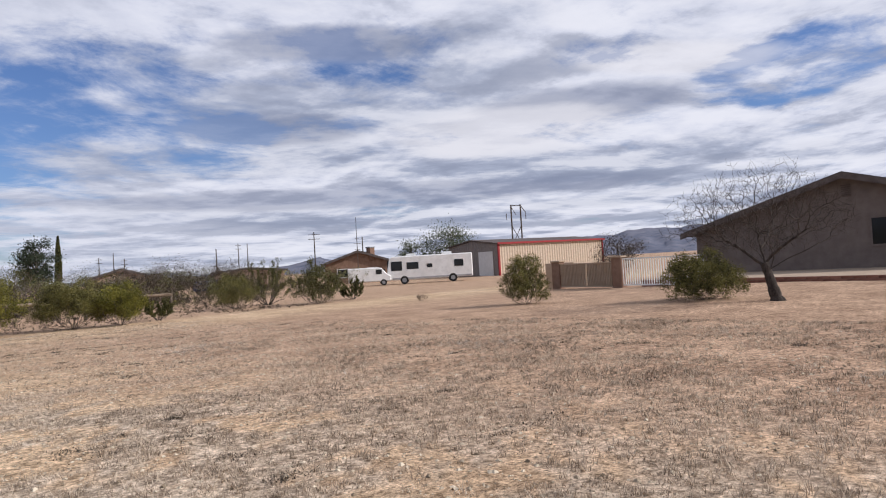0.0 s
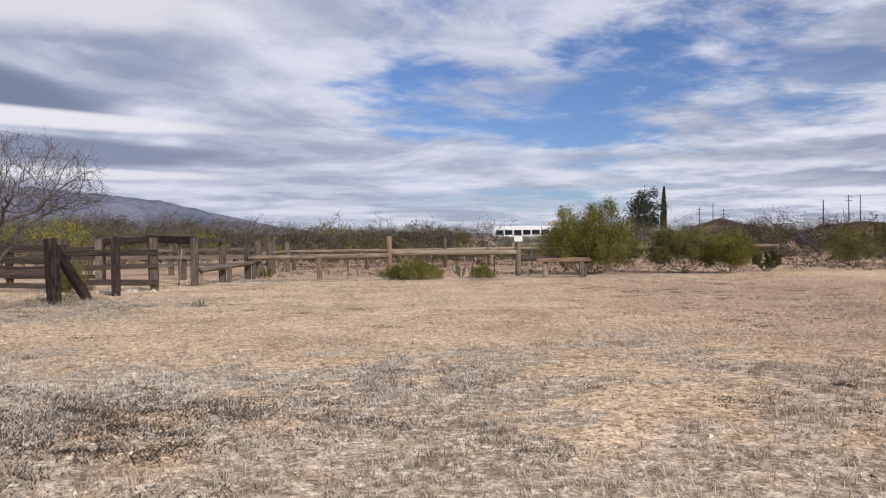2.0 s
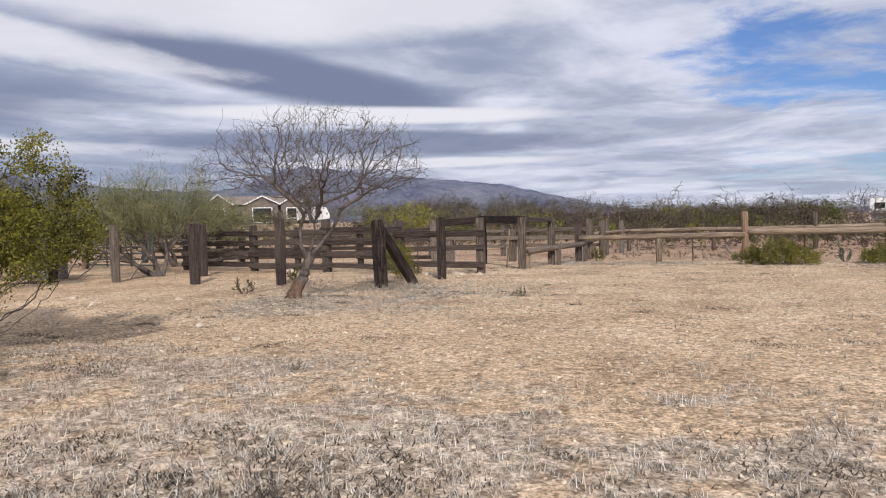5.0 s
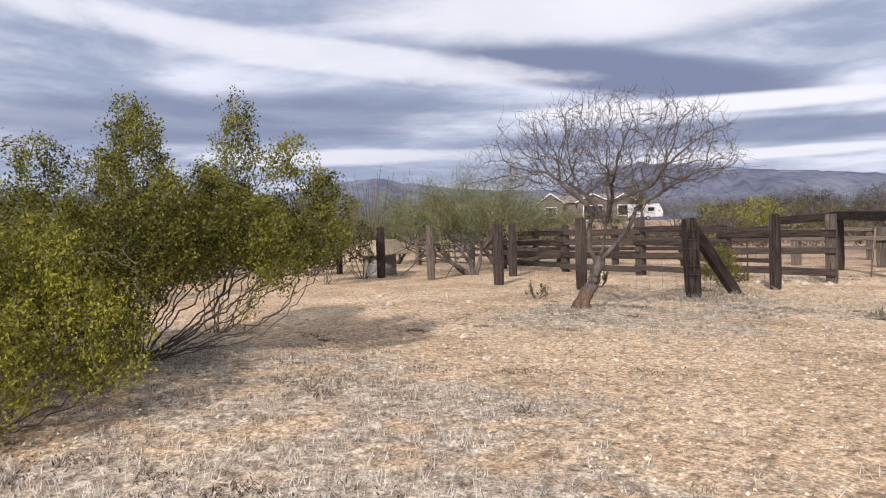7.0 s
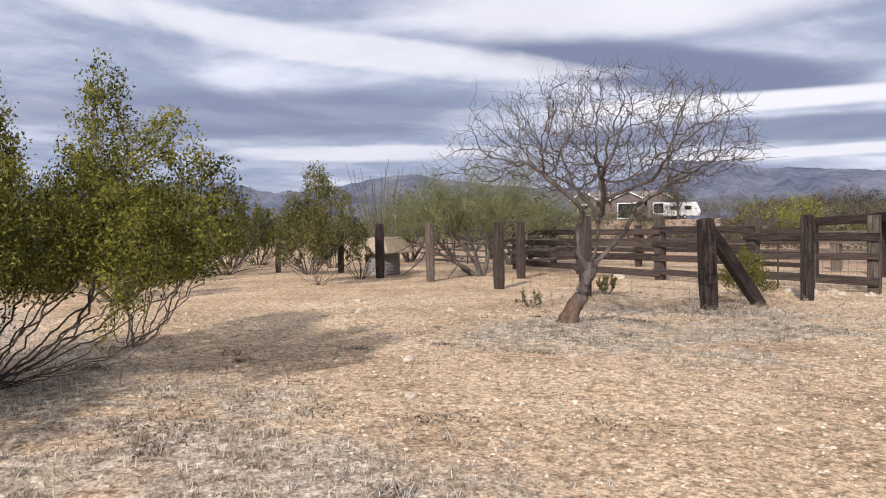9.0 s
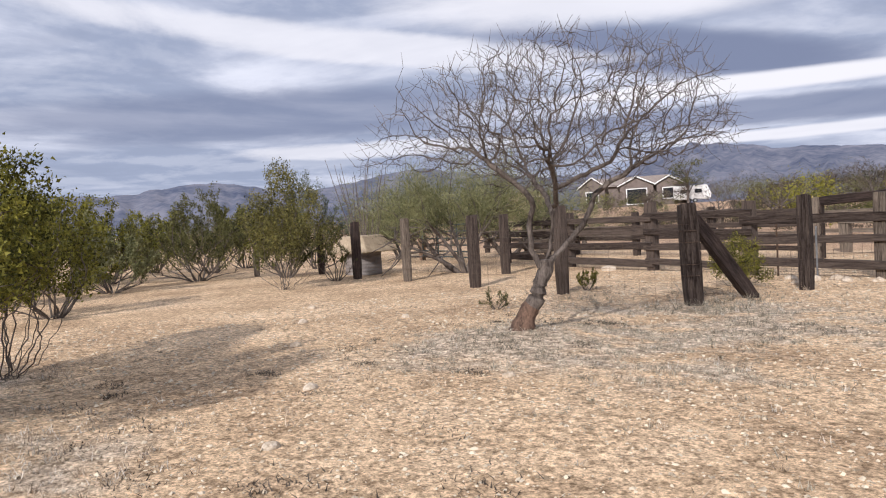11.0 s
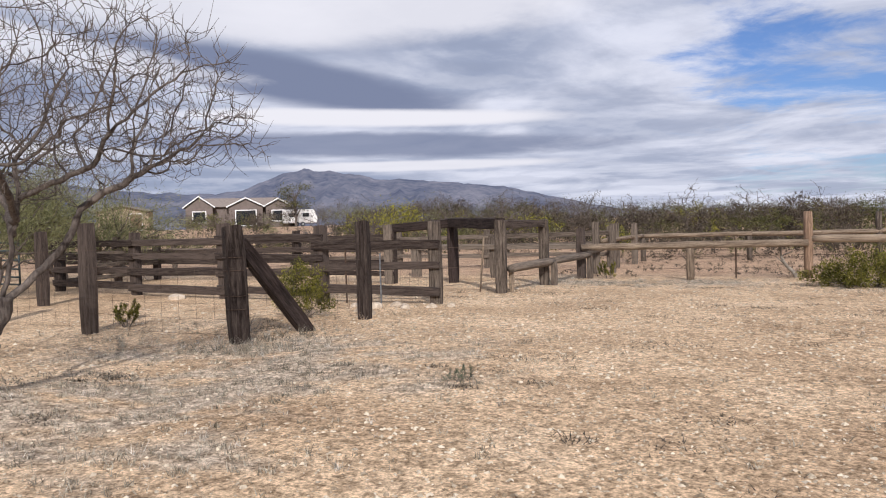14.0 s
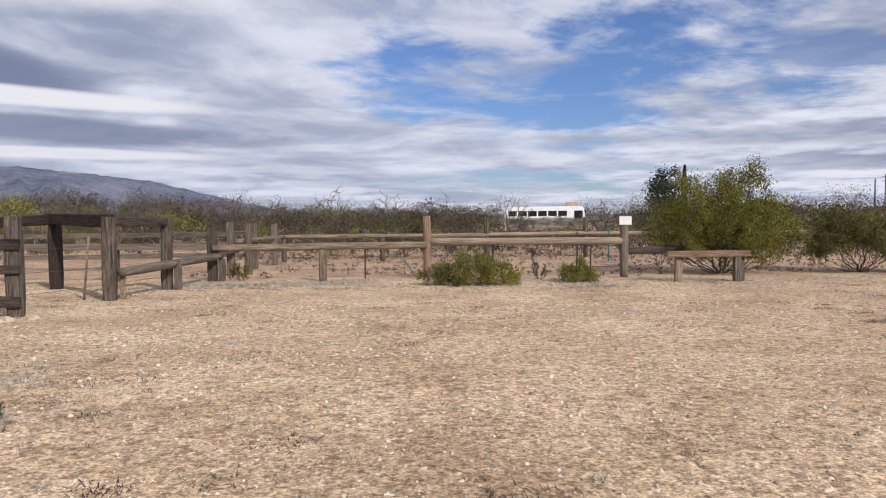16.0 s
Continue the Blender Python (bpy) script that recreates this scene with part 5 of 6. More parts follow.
def brick_wall():
    a, b, top = Vector((30.2, 15.4, 0)), Vector((26.2, -8.0, 0)), 0.42
    d = (b - a)
    n = d.length
    ang = math.degrees(math.atan2(d.y, d.x))
    ob = tagged(new("garden_wall"), "low red brick retaining wall before the house", "wall", kind="structure")
    ob.matrix_basis = pose(a.x, a.y, -0.21, 0, 0, ang)
    g = Geo()
    g.box((0, -0.11, -0.2), (n, 0.11, top))
    solid("core", g, M["mortar"], ob)
    bg = Geo()
    bg.box((-0.19, -0.135, 0), (0.19, 0.135, 0.092))
    me = bg.mesh("brick", M["brick"])
    for r in range(5):
        for c in range(int(n / 0.4)):
            part("brick", me, ob, "", Matrix.Translation((0.2 + c * 0.4 + 0.2 * (r % 2), 0, -0.08 + r * 0.102)))
    pad = Geo()
    pad.v = [Vector(p) for p in ((30.3, 15.4, 0.13), (26.35, -8, 0.13), (26.3, -30, 0.13), (80, -30, 0.13), (80, 15.4, 0.13))]
    pad.v += [v - Vector((0, 0, 0.6)) for v in pad.v]
    pad.f = [(4, 3, 2, 1, 0), (5, 6, 7, 8, 9), (0, 1, 6, 5), (1, 2, 7, 6), (2, 3, 8, 7), (3, 4, 9, 8), (4, 0, 5, 9)]
    me = pad.mesh("house_terrace", M["tan_wall"])
    tagged(new("house_terrace", me), "levelled pale gravel terrace round the house", "ground", kind="structure")


def yard_gate():
    wall = thing("yard_wall", 32.6, 22.3, rz=-62, label="short tan stucco yard wall beside the gate", category="wall")
    g = Geo()
    g.box((0, -0.1, -0.2), (1.5, 0.1, 1.35))
    solid("panel", g, M["tan_wall"], wall, bevel=0.015)
    for x, y in ((31.7, 20.9), (30.25, 16.6)):
        p = thing("gate_pillar", x, y, label="square tan stucco gate pillar", category="pillar", group="gate pillars")
        g = Geo()
        g.box((-0.24, -0.24, -0.2), (0.24, 0.24, 1.38))
        solid("shaft", g, M["brown_wall"], p, bevel=0.02)
        g = Geo()
        g.box((-0.29, -0.29, 1.38), (0.29, 0.29, 1.46))
        solid("cap", g, M["tan_wall"], p, bevel=0.02)

    def gate(ax, ay, bx, by, h, mat, label, gap):
        n = math.hypot(bx - ax, by - ay)
        ob = thing("yard_gate", ax, ay, rz=math.degrees(math.atan2(by - ay, bx - ax)), label=label, category="gate")
        for z in (0.12, h):
            g = Geo()
            g.box((0, -0.025, z - 0.03), (n, 0.025, z + 0.03))
            solid("rail", g, M[mat], ob)
        k = int(n / gap)
        bar = Geo()
        bar.box((-0.014, -0.014, 0.12), (0.014, 0.014, h))
        me = bar.mesh("bar", M[mat])
        for i in range(k + 1):
            part("bar", me, ob, "", Matrix.Translation((n * i / k, 0, 0)))
        return ob, n

    ob, n = gate(31.55, 20.65, 30.4, 16.9, 1.25, "tan_wall", "closed double gate of tan bars backed with sheet", 0.11)
    g = Geo()
    g.box((0.02, 0.02, 0.14), (n / 2 - 0.03, 0.035, 1.22))
    g.box((n / 2 + 0.03, 0.02, 0.14), (n - 0.02, 0.035, 1.22))
    solid("sheet", g, M["tan_wall"], ob, "tan sheet backing")
    gate(30.1, 16.3, 29.2, 12.2, 1.3, "white", "pale steel bar gate standing open to the yard", 0.13)


def metal_barn():
    ob = thing("metal_barn", 73, 58, -0.45, math.degrees(math.atan2(-0.24, 0.97)), "long tan corrugated metal barn with red trim", "barn")
    L, D, H, R = 19.0, 12.0, 4.2, 4.9

    def sheet(length, h0, h1, step_w):
        g = Geo()
        n = int(length / step_w)
        for i in range(n + 1):
            x = i * step_w
            dep = -0.06 if i % 4 in (1, 2) else 0.0
            hh = h0 + (h1 - h0) * (1 - abs(2 * x / length - 1))
            g.v += [Vector((x, dep, 0)), Vector((x, dep, hh))]
        g.f = [(2 * i, 2 * i + 2, 2 * i + 3, 2 * i + 1) for i in range(n)]
        return g
    solid("front_wall", sheet(L, H, H, 0.11), M["sheet_tan"], ob, "tan corrugated sheet")
    solid("end_wall", sheet(D, H, R, 0.11), M["sheet_grey"], ob, "grey corrugated gable end", Matrix.Translation((-0.0, D, 0)) @ pose(0, 0, 0, 0, 0, -90))
    g = Geo()
    g.box((0.1, 0.1, 0), (L, D - 0.1, H - 0.1))
    solid("core", g, M["sheet_grey"], ob)
    for s in (0, 1):
        r = Geo()
        y0, y1 = (-0.3, D / 2) if s == 0 else (D + 0.3, D / 2)
        r.v = [Vector(p) for p in ((-0.3, y0, H), (L + 0.3, y0, H), (L + 0.3, y1, R + 0.05), (-0.3, y1, R + 0.05), (-0.3, y0, H + 0.12), (L + 0.3, y0, H + 0.12), (L + 0.3, y1, R + 0.17), (-0.3, y1, R + 0.17))]
        r.f = [(0, 3, 2, 1), (4, 5, 6, 7), (0, 1, 5, 4), (1, 2, 6, 5), (2, 3, 7, 6), (3, 0, 4, 7)]
        solid("roof", r, M["roof"], ob)
    for lo, hi in (((-0.12, -0.13, 0), (0.12, 0.1, H)), ((-0.35, -0.4, H - 0.05), (L + 0.35, -0.3, H + 0.2)), ((L - 0.1, -0.13, 0), (L + 0.12, 0.1, H))):
        t = Geo()
        t.box(lo, hi)
        solid("trim", t, M["red_trim"], ob, "red metal trim")
    d = Geo()
    d.box((-0.16, 1.2, 0), (-0.08, 4.4, 3.3))
    solid("door", d, M["door_white"], ob, "pale sliding door")


def wheel(parent, x, y, r, w, name="wheel"):
    t, h = Geo(), Geo()
    t.tube([Vector((x, y - w / 2, r)), Vector((x, y - w / 2 + 0.02, r)), Vector((x, y + w / 2 - 0.02, r)), Vector((x, y + w / 2, r))], [r * 0.92, r, r, r * 0.92], 20)
    ob = solid(name, t, M["tyre"], parent)
    h.tube([Vector((x, y - w / 2 - 0.015, r)), Vector((x, y + w / 2 + 0.015, r))], [r * 0.55, r * 0.55], 16)
    solid("rim", h, M["steel"], ob)


def vehicle(name, x, y, rz, outline, width, label, category, windows, wheels, body="white", stripes=(), extras=(), wr=0.45):
    """A vehicle whose side outline lies in local x and z; it faces local +x."""
    ob = thing(name, x, y, rz=rz, label=label, category=category)
    g = Geo()
    g.prism(outline, -width / 2, width / 2)
    solid("body", g, M[body], ob, bevel=0.09)
    for x0, x1, z0, z1 in windows:
        for s in (-1, 1):
            p = Geo()
            p.box((x0, s * (width / 2 + 0.006) - 0.01, z0), (x1, s * (width / 2 + 0.006) + 0.01, z1))
            solid("window", p, M["glass"], ob)
    for x0, x1, z0, z1, mat in stripes:
        for s in (-1, 1):
            p = Geo()
            p.box((x0, s * (width / 2 + 0.003) - 0.006, z0), (x1, s * (width / 2 + 0.003) + 0.006, z1))
            solid("side_panel", p, M[mat], ob)
    for nm, lo, hi, mat in extras:
        p = Geo()
        p.box(lo, hi)
        solid(nm, p, M[mat], ob, bevel=0.03)
    for wx in wheels:
        for s in (-1, 1):
            wheel(ob, wx, s * (width / 2 - 0.12), wr, 0.28)
    return ob


brick_wall()
yard_gate()
metal_barn()
# motorhome, its front to the north-west
vehicle("motorhome", 56.4, 54.4, 135, [(-4.6, 0.5), (4.3, 0.45), (4.75, 0.9), (4.75, 1.5), (4.45, 2.9), (4.1, 3.05), (-4.6, 3.05)], 2.4, "white motorhome parked beside the metal barn", "motorhome",
        [(-3.6, -2.6, 1.65, 2.4), (-0.2, 0.4, 1.7, 2.1), (1.3, 2.6, 1.6, 2.35), (3.1, 4.3, 1.5, 2.5)], [-2.4, 2.9], stripes=[(-4.5, 4.2, 0.55, 0.72, "silver")],
        extras=[("windscreen", (4.5, -1.05, 1.5), (4.72, 1.05, 2.6), "glass"), ("air_conditioner", (-2.4, -0.4, 3.05), (-1.3, 0.4, 3.3), "white"), ("air_conditioner", (1.6, -0.4, 3.05), (2.6, 0.4, 3.3), "white")])
vehicle("van", 51.0, 58.5, -40, [(-2.3, 0.45), (2.3, 0.45), (2.35, 1.0), (1.9, 1.25), (1.3, 1.95), (-2.3, 2.0)], 1.8, "white panel van parked by the brown house", "van",
        [(0.7, 1.35, 1.25, 1.75)], [-1.5, 1.5], wr=0.34, extras=[("windscreen", (1.55, -0.75, 1.3), (1.75, 0.75, 1.75), "glass")])
vehicle("car", 43.8, 80, 20, [(-2.2, 0.4), (2.2, 0.4), (2.2, 0.9), (1.0, 1.05), (0.5, 1.6), (-1.6, 1.6), (-2.2, 1.0)], 1.75, "blue car parked under the trees", "car",
        [(-1.4, 0.35, 1.08, 1.5)], [-1.3, 1.4], "blue_car", wr=0.33)
vehicle("coach", 15.2, 110.5, -6, [(-5.7, 0.55), (5.4, 0.5), (5.75, 0.9), (5.7, 1.7), (5.3, 3.2), (5.0, 3.35), (-5.7, 3.35)], 2.5, "old white coach with dark windows and silver sides", "bus",
        [(-5.2, -4.0, 2.0, 2.75), (-3.8, -2.6, 2.0, 2.75), (-2.4, -1.2, 2.0, 2.75), (-1.0, 0.2, 2.0, 2.75), (0.4, 1.6, 2.0, 2.75), (1.8, 3.0, 2.0, 2.75), (4.0, 5.2, 1.6, 2.75)], [-3.2, 3.6], stripes=[(-5.6, 5.3, 0.6, 1.75, "silver")],
        extras=[("windscreen", (5.45, -1.1, 1.5), (5.68, 1.1, 2.7), "glass"), ("roof_box", (3.0, -0.6, 3.35), (4.6, 0.6, 3.95), "tan_wall")], wr=0.5)
vehicle("trailer", -73.0, 100.5, 40, [(-2.7, 0.5), (2.7, 0.5), (2.9, 1.2), (2.3, 2.7), (-2.7, 2.7)], 2.3, "white travel trailer beside the far house", "trailer", [(-1.6, -0.6, 1.5, 2.1), (0.5, 1.5, 1.5, 2.1)], [-0.4, 0.5], wr=0.35)
gable_house("house", 64.0, 76.0, -0.4, -36, 9.0, 11, 2.9, 4.4, "brown_wall", "roof", "brown brick house with a low gable and chimney", [("window", -2.2, 0.9, 1.4, 1.1, "white"), ("window", 2.0, 0.9, 1.4, 1.1, "white")])
gable_house("house", 42.3, 103, -0.4, -22, 8.0, 12, 2.7, 3.9, "pink_wall", "roof", "small pale pink house with a brown roof", [("window", -1.5, 1.0, 1.3, 1.1, "white"), ("window", 1.8, 1.0, 1.2, 1.1, "brown_wall")])
gable_house("house", 56.5, 92, -0.4, -30, 10.0, 9, 2.5, 3.0, "pink_wall", "roof", "low flat-roofed adobe house in the scrub", [("window", -2.5, 1.0, 1.3, 1.1, "brown_wall"), ("door", 1.8, 0.1, 1.0, 2.0, "brown_wall")])


def far_house():
    """A long low house with its ridge across, and three small gables in front."""
    ob = thing("house", -80.5, 95.5, None, 43, "large tan house with several small gables and pale trim", "house")
    w, d, eave, ridge = 8.4, 9.0, 3.4, 5.0
    g = Geo()
    g.box((-w, 0, -0.8), (w, d, eave))
    solid("wall", g, M["stucco"], ob)
    r = Geo()
    r.v = [Vector(p) for p in ((-w - 0.6, -0.6, eave), (w + 0.6, -0.6, eave), (w - 2.6, d / 2, ridge), (-w + 2.6, d / 2, ridge), (-w - 0.6, d + 0.6, eave), (w + 0.6, d + 0.6, eave))]
    r.f = [(0, 1, 2, 3), (5, 4, 3, 2), (4, 0, 3), (1, 5, 2), (0, 4, 5, 1)]
    solid("roof", r, M["roof_tan"], ob)
    for cx, hw, rz, deep in ((-6.4, 2.0, 5.0, -1.6), (0.6, 2.6, 4.7, -1.2), (5.6, 1.9, 4.5, -1.4)):
        g = Geo()
        g.prism([(cx - hw, -0.8), (cx + hw, -0.8), (cx + hw, eave - 0.1), (cx, rz - 0.2), (cx - hw, eave - 0.1)], deep, 0.3)
        wing = solid("front_wing", g, M["stucco"], ob)
        k = (rz - eave) / (hw + 0.3)
        for s in (-1, 1):
            q = Geo()
            q.prism([(cx, rz), (cx + s * (hw + 0.4), eave - 0.15), (cx + s * (hw + 0.4), eave + 0.02), (cx, rz + 0.17)], deep - 0.35, 3.0)
            solid("gable_roof", q, M["roof_tan"], wing)
            q = Geo()
            q.prism([(cx, rz - 0.06), (cx + s * (hw + 0.4), eave - 0.21), (cx + s * (hw + 0.4), eave), (cx, rz + 0.15)], deep - 0.43, deep - 0.36)
            solid("barge_board", q, M["white"], wing, "pale barge board")
        fr = Geo()
        ww, z0, z1 = (1.5, 0.4, 2.7) if cx == 0.6 else (0.9, 1.0, 2.6)
        for lo, hi in (((cx - ww - 0.15, deep - 0.08, z0 - 0.15), (cx + ww + 0.15, deep - 0.01, z0)), ((cx - ww - 0.15, deep - 0.08, z1), (cx + ww + 0.15, deep - 0.01, z1 + 0.15)),
                       ((cx - ww - 0.15, deep - 0.08, z0), (cx - ww, deep - 0.01, z1)), ((cx + ww, deep - 0.08, z0), (cx + ww + 0.15, deep - 0.01, z1))):
            fr.box(lo, hi)
        win = solid("window", fr, M["white"], ob, "white window frame")
        q = Geo()
        q.box((cx - ww, deep - 0.03, z0), (cx + ww, deep - 0.015, z1))
        solid("pane", q, M["glass"], win)
    gable_house("outbuilding", -89.0, 80.0, gz(-89, 80), 45, 7.0, 8, 3.0, 3.8, "tan_wall", "sheet_grey", "plain tan outbuilding with a white door", [("door", 1.8, 0.1, 1.6, 2.4, "white")])


far_house()


def chimney_and_mast():
    ob = thing("radio_mast", 62.0, 73.6, -0.4, label="thin radio mast with cross arms beside the brown house", category="mast")
    g = Geo()
    g.tube([Vector((0, 0, 0)), Vector((0, 0, 5)), Vector((0, 0, 9.0))], [0.06, 0.05, 0.03], 6)
    solid("pole", g, M["pole"], ob)
    for z, w in ((4.6, 0.9), (5.4, 1.2), (6.1, 0.6)):
        g = Geo()
        g.tube([Vector((-w / 2, 0, z)), Vector((w / 2, 0, z))], [0.03, 0.03], 5)
        solid("arm", g, M["pole"], ob)
    c = thing("chimney", 65.6, 75.1, 3.0, label="square brown chimney on the low roof", category="chimney")
    g = Geo()
    g.box((-0.42, -0.42, -0.3), (0.42, 0.42, 1.45))
    solid("stack", g, M["brown_wall"], c, bevel=0.03)
    g = Geo()
    g.box((-0.5, -0.5, 1.45), (0.5, 0.5, 1.58))
    solid("cap", g, M["steel"], c, "grey metal chimney cap")


def utility_poles():
    for i, (x, y, h, arm) in enumerate([(54.1, 97.2, 6.3, 0), (53.4, 141.3, 7.2, 0.6), (55.8, 140.4, 8.0, 0.0), (57.6, 139.7, 6.8, 0.6), (77.0, 130.2, 8.8, 0.6), (78.6, 129.3, 8.7, 0), (66.5, 89.4, 8.2, 0.9), (68.5, 80.2, 6.8, 0)]):
        ob = thing("utility_pole", x, y, -0.45, -30, label="dark wooden utility pole" + (" with a cross arm" if arm else ""), category="pole", group="utility poles")
        g = Geo()
        g.tube([Vector((0, 0, 0)), Vector((0, 0, h * 0.5)), Vector((0, 0, h))], [0.13, 0.10, 0.075], 8)
        solid("pole", g, M["pole"], ob, smooth=True)
        if arm:
            for k in (0, 1):
                g = Geo()
                g.box((-arm, -0.05, h - 0.46 - k * 0.7), (arm, 0.05, h - 0.38 - k * 0.7))
                solid("cross_arm", g, M["pole"], ob)
    ob = thing("transmission_tower", 122.0, 92.0, -0.45, -38, label="two-legged grey steel transmission tower with cross braces", category="tower")
    W, H = 2.1, 14.0

    def bar(name, a, b, r=0.16):
        g = Geo()
        g.tube([Vector(a), Vector(b)], [r, r], 6)
        solid(name, g, M["pole"], ob)
    bar("leg", (-W / 2, 0, 0), (-W / 2, 0, H))
    bar("leg", (W / 2, 0, 0), (W / 2, 0, H))
    bar("cross_arm", (-W / 2, 0, H - 0.2), (W / 2, 0, H - 0.2), 0.1)
    bar("brace", (-W / 2, 0, H - 4.6), (W / 2, 0, H - 8.6), 0.08)
    bar("brace", (W / 2, 0, H - 4.6), (-W / 2, 0, H - 8.6), 0.08)
    bar("strut", (W / 2, 0, H - 0.2), (W / 2 + 1.1, 0, H - 1.7), 0.08)
    bar("strut", (-W / 2, 0, H - 0.4), (0, 0, H - 2.2), 0.06)
    bar("insulator", (W / 2 + 1.1, 0, H - 1.7), (W / 2 + 1.1, 0, H - 3.2), 0.07)
    bar("insulator", (-W / 2 - 1.1, 0, H - 1.8), (-W / 2 - 1.1, 0, H - 3.2), 0.07)


chimney_and_mast()
utility_poles()


def crown_tree(name, x, y, h, r, seed, label, mat, z0=0.25, n=6000, size=0.5, flat=1.0):
    """A far tree: trunk with limbs, and an uneven crown of clumps with gaps."""
    rnd = random.Random(seed)
    ob = thing(name, x, y, gz(x, y) - 0.03, 0, label, "tree")
    wood, crown = Geo(), Geo()
    wood.tube([Vector((0, 0, 0)), Vector((0.1, 0, h * 0.4)), Vector((0, 0.1, h * 0.8))], [h * 0.03, h * 0.022, h * 0.01], 7)
    clumps = []
    for k in range(26):
        a, u = rnd.uniform(0, 6.28), rnd.uniform(0.2, 1) ** 0.6
        zz = rnd.uniform(z0, 1.0)
        prof = math.sin(math.pi * min(1, (zz - z0 * 0.6) / (1.12 - z0 * 0.6))) ** 0.7
        c = Vector((math.cos(a) * r * u * prof, math.sin(a) * r * u * prof, h * zz))
        clumps.append(c)
        wood.tube([Vector((0, 0, h * max(0.15, zz - 0.3))), c * 0.6 + Vector((0, 0, h * zz * 0.35)), c], [h * 0.01, h * 0.006, h * 0.002], 4, False)
    for _ in range(n):
        c = rnd.choice(clumps)
        p = c + Vector((rnd.gauss(0, 1), rnd.gauss(0, 1), rnd.gauss(0, 0.8) * flat)) * r * 0.22
        d = Vector((rnd.gauss(0, 1), rnd.gauss(0, 1), rnd.gauss(0, 1))).normalized()
        crown.leaf(p, d, sideways(rnd, d, 1.57), size * rnd.uniform(0.5, 1.3))
    solid("trunk", wood, M["bark"], ob)
    solid("crown", crown, M[mat], ob)


crown_tree("pine_tree", 40.3, 134, 9.6, 3.1, 71, "tall dark rounded pine tree beside a cypress", "leaf_pine", 0.25, 9000, 0.34)
crown_tree("shade_tree", 83, 76, 7.2, 4.6, 72, "broad grey-green tree behind the motorhome", "leaf_blue", 0.25, 9500, 0.24)
crown_tree("shade_tree", 77.5, 79, 5.8, 2.2, 73, "slim grey-green tree behind the motorhome", "leaf_blue", 0.2, 3000, 0.24)
crown_tree("juniper_tree", -70.5, 96.5, 6.6, 2.8, 74, "dark spreading tree beside the far house", "leaf_dark", 0.45, 1600, 0.25, 0.6)
crown_tree("shade_tree", 33.5, 121, 4.8, 3.4, 75, "low dark tree in the distant scrub", "leaf_dark", 0.2, 4200, 0.2)


def cypress():
    rnd = random.Random(76)
    ob = thing("cypress_tree", 45.7, 140.1, -0.45, label="very narrow dark italian cypress tree", category="tree")
    wood, crown = Geo(), Geo()
    wood.tube([Vector((0, 0, 0)), Vector((0, 0, 10.5))], [0.15, 0.03], 6)
    for _ in range(2600):
        z = rnd.uniform(0.4, 11.2)
        r = 0.62 * min(1, z / 1.5) * (1 - (z / 11.4) ** 3) * rnd.uniform(0.3, 1.0)
        a = rnd.uniform(0, 6.28)
        d = Vector((math.cos(a) * 0.4, math.sin(a) * 0.4, 1)).normalized()
        crown.leaf(Vector((math.cos(a) * r + 0.02 * z, math.sin(a) * r, z)), d, sideways(rnd, d, 1.57), 0.36)
    solid("trunk", wood, M["bark"], ob)
    solid("crown", crown, M["leaf_dark"], ob)


cypress()
crown_tree("mesquite_tree", 33.0, 67.0, 3.4, 2.6, 81, "bare grey-brown mesquite tree before the pink house", "scrub", 0.25, 7000, 0.11)
crown_tree("mesquite_tree", 36.5, 62.0, 3.0, 2.2, 82, "bare brownish mesquite tree in the scrub", "scrub", 0.25, 5500, 0.11)
crown_tree("mesquite_tree", 56.0, 31.0, 3.4, 2.0, 83, "twiggy brown tree beside the metal barn", "scrub", 0.2, 5000, 0.12)


def far_bare_tree(x, y, h, seed):
    """A bare mesquite seen far off: a few limbs opening into an uneven haze of twigs."""
    rng = np.random.default_rng(seed)
    ob = thing("mesquite_tree", x, y, gz(x, y) - 0.03, 0, "bare grey mesquite tree standing above the scrub", "tree", "bare trees in the scrub")
    attr = []
    while len(attr) < 330:
        a, q = rng.uniform(0, 6.2832), rng.uniform(0, 1) ** 0.5
        top = h * (0.62 + 0.42 * (1 - q * q)) * (1 + 0.25 * noise.noise((math.cos(a) * q * 2, math.sin(a) * q * 2, seed)))
        attr.append((math.cos(a) * q * h * 0.55, math.sin(a) * q * h * 0.55, rng.uniform(h * 0.35, top)))
    nodes, par = [(0, 0, -0.1)], [-1]
    for k in range(1, 6):
        nodes.append((0.05 * h * math.sin(k + seed) * k / 5, 0.0, h * 0.06 * k))
        par.append(k - 1)
    P, par, _ = grow(attr, nodes, par, [0] * len(nodes), h * 0.045, h * 0.05, rng, 0.4, reach=9.0)
    radii, far = thicken(par, 0.011, 2.3)
    wood, twigs = Geo(), Geo()
    for run in chains(par, radii):
        if len(run) > 1:
            rr = [float(radii[k]) for k in run]
            rr[0] = min(rr[0], rr[1] * 1.2)
            (wood if rr[0] > 0.03 else twigs).tube([Vector(P[k]) for k in run], rr, 4 if rr[0] > 0.03 else 3, False)
    solid("trunk", wood, M["bark"], ob)
    tagged(solid("twig_spray", twigs, M["twig"], ob, "bare thorny twigs"), kind="stuff")


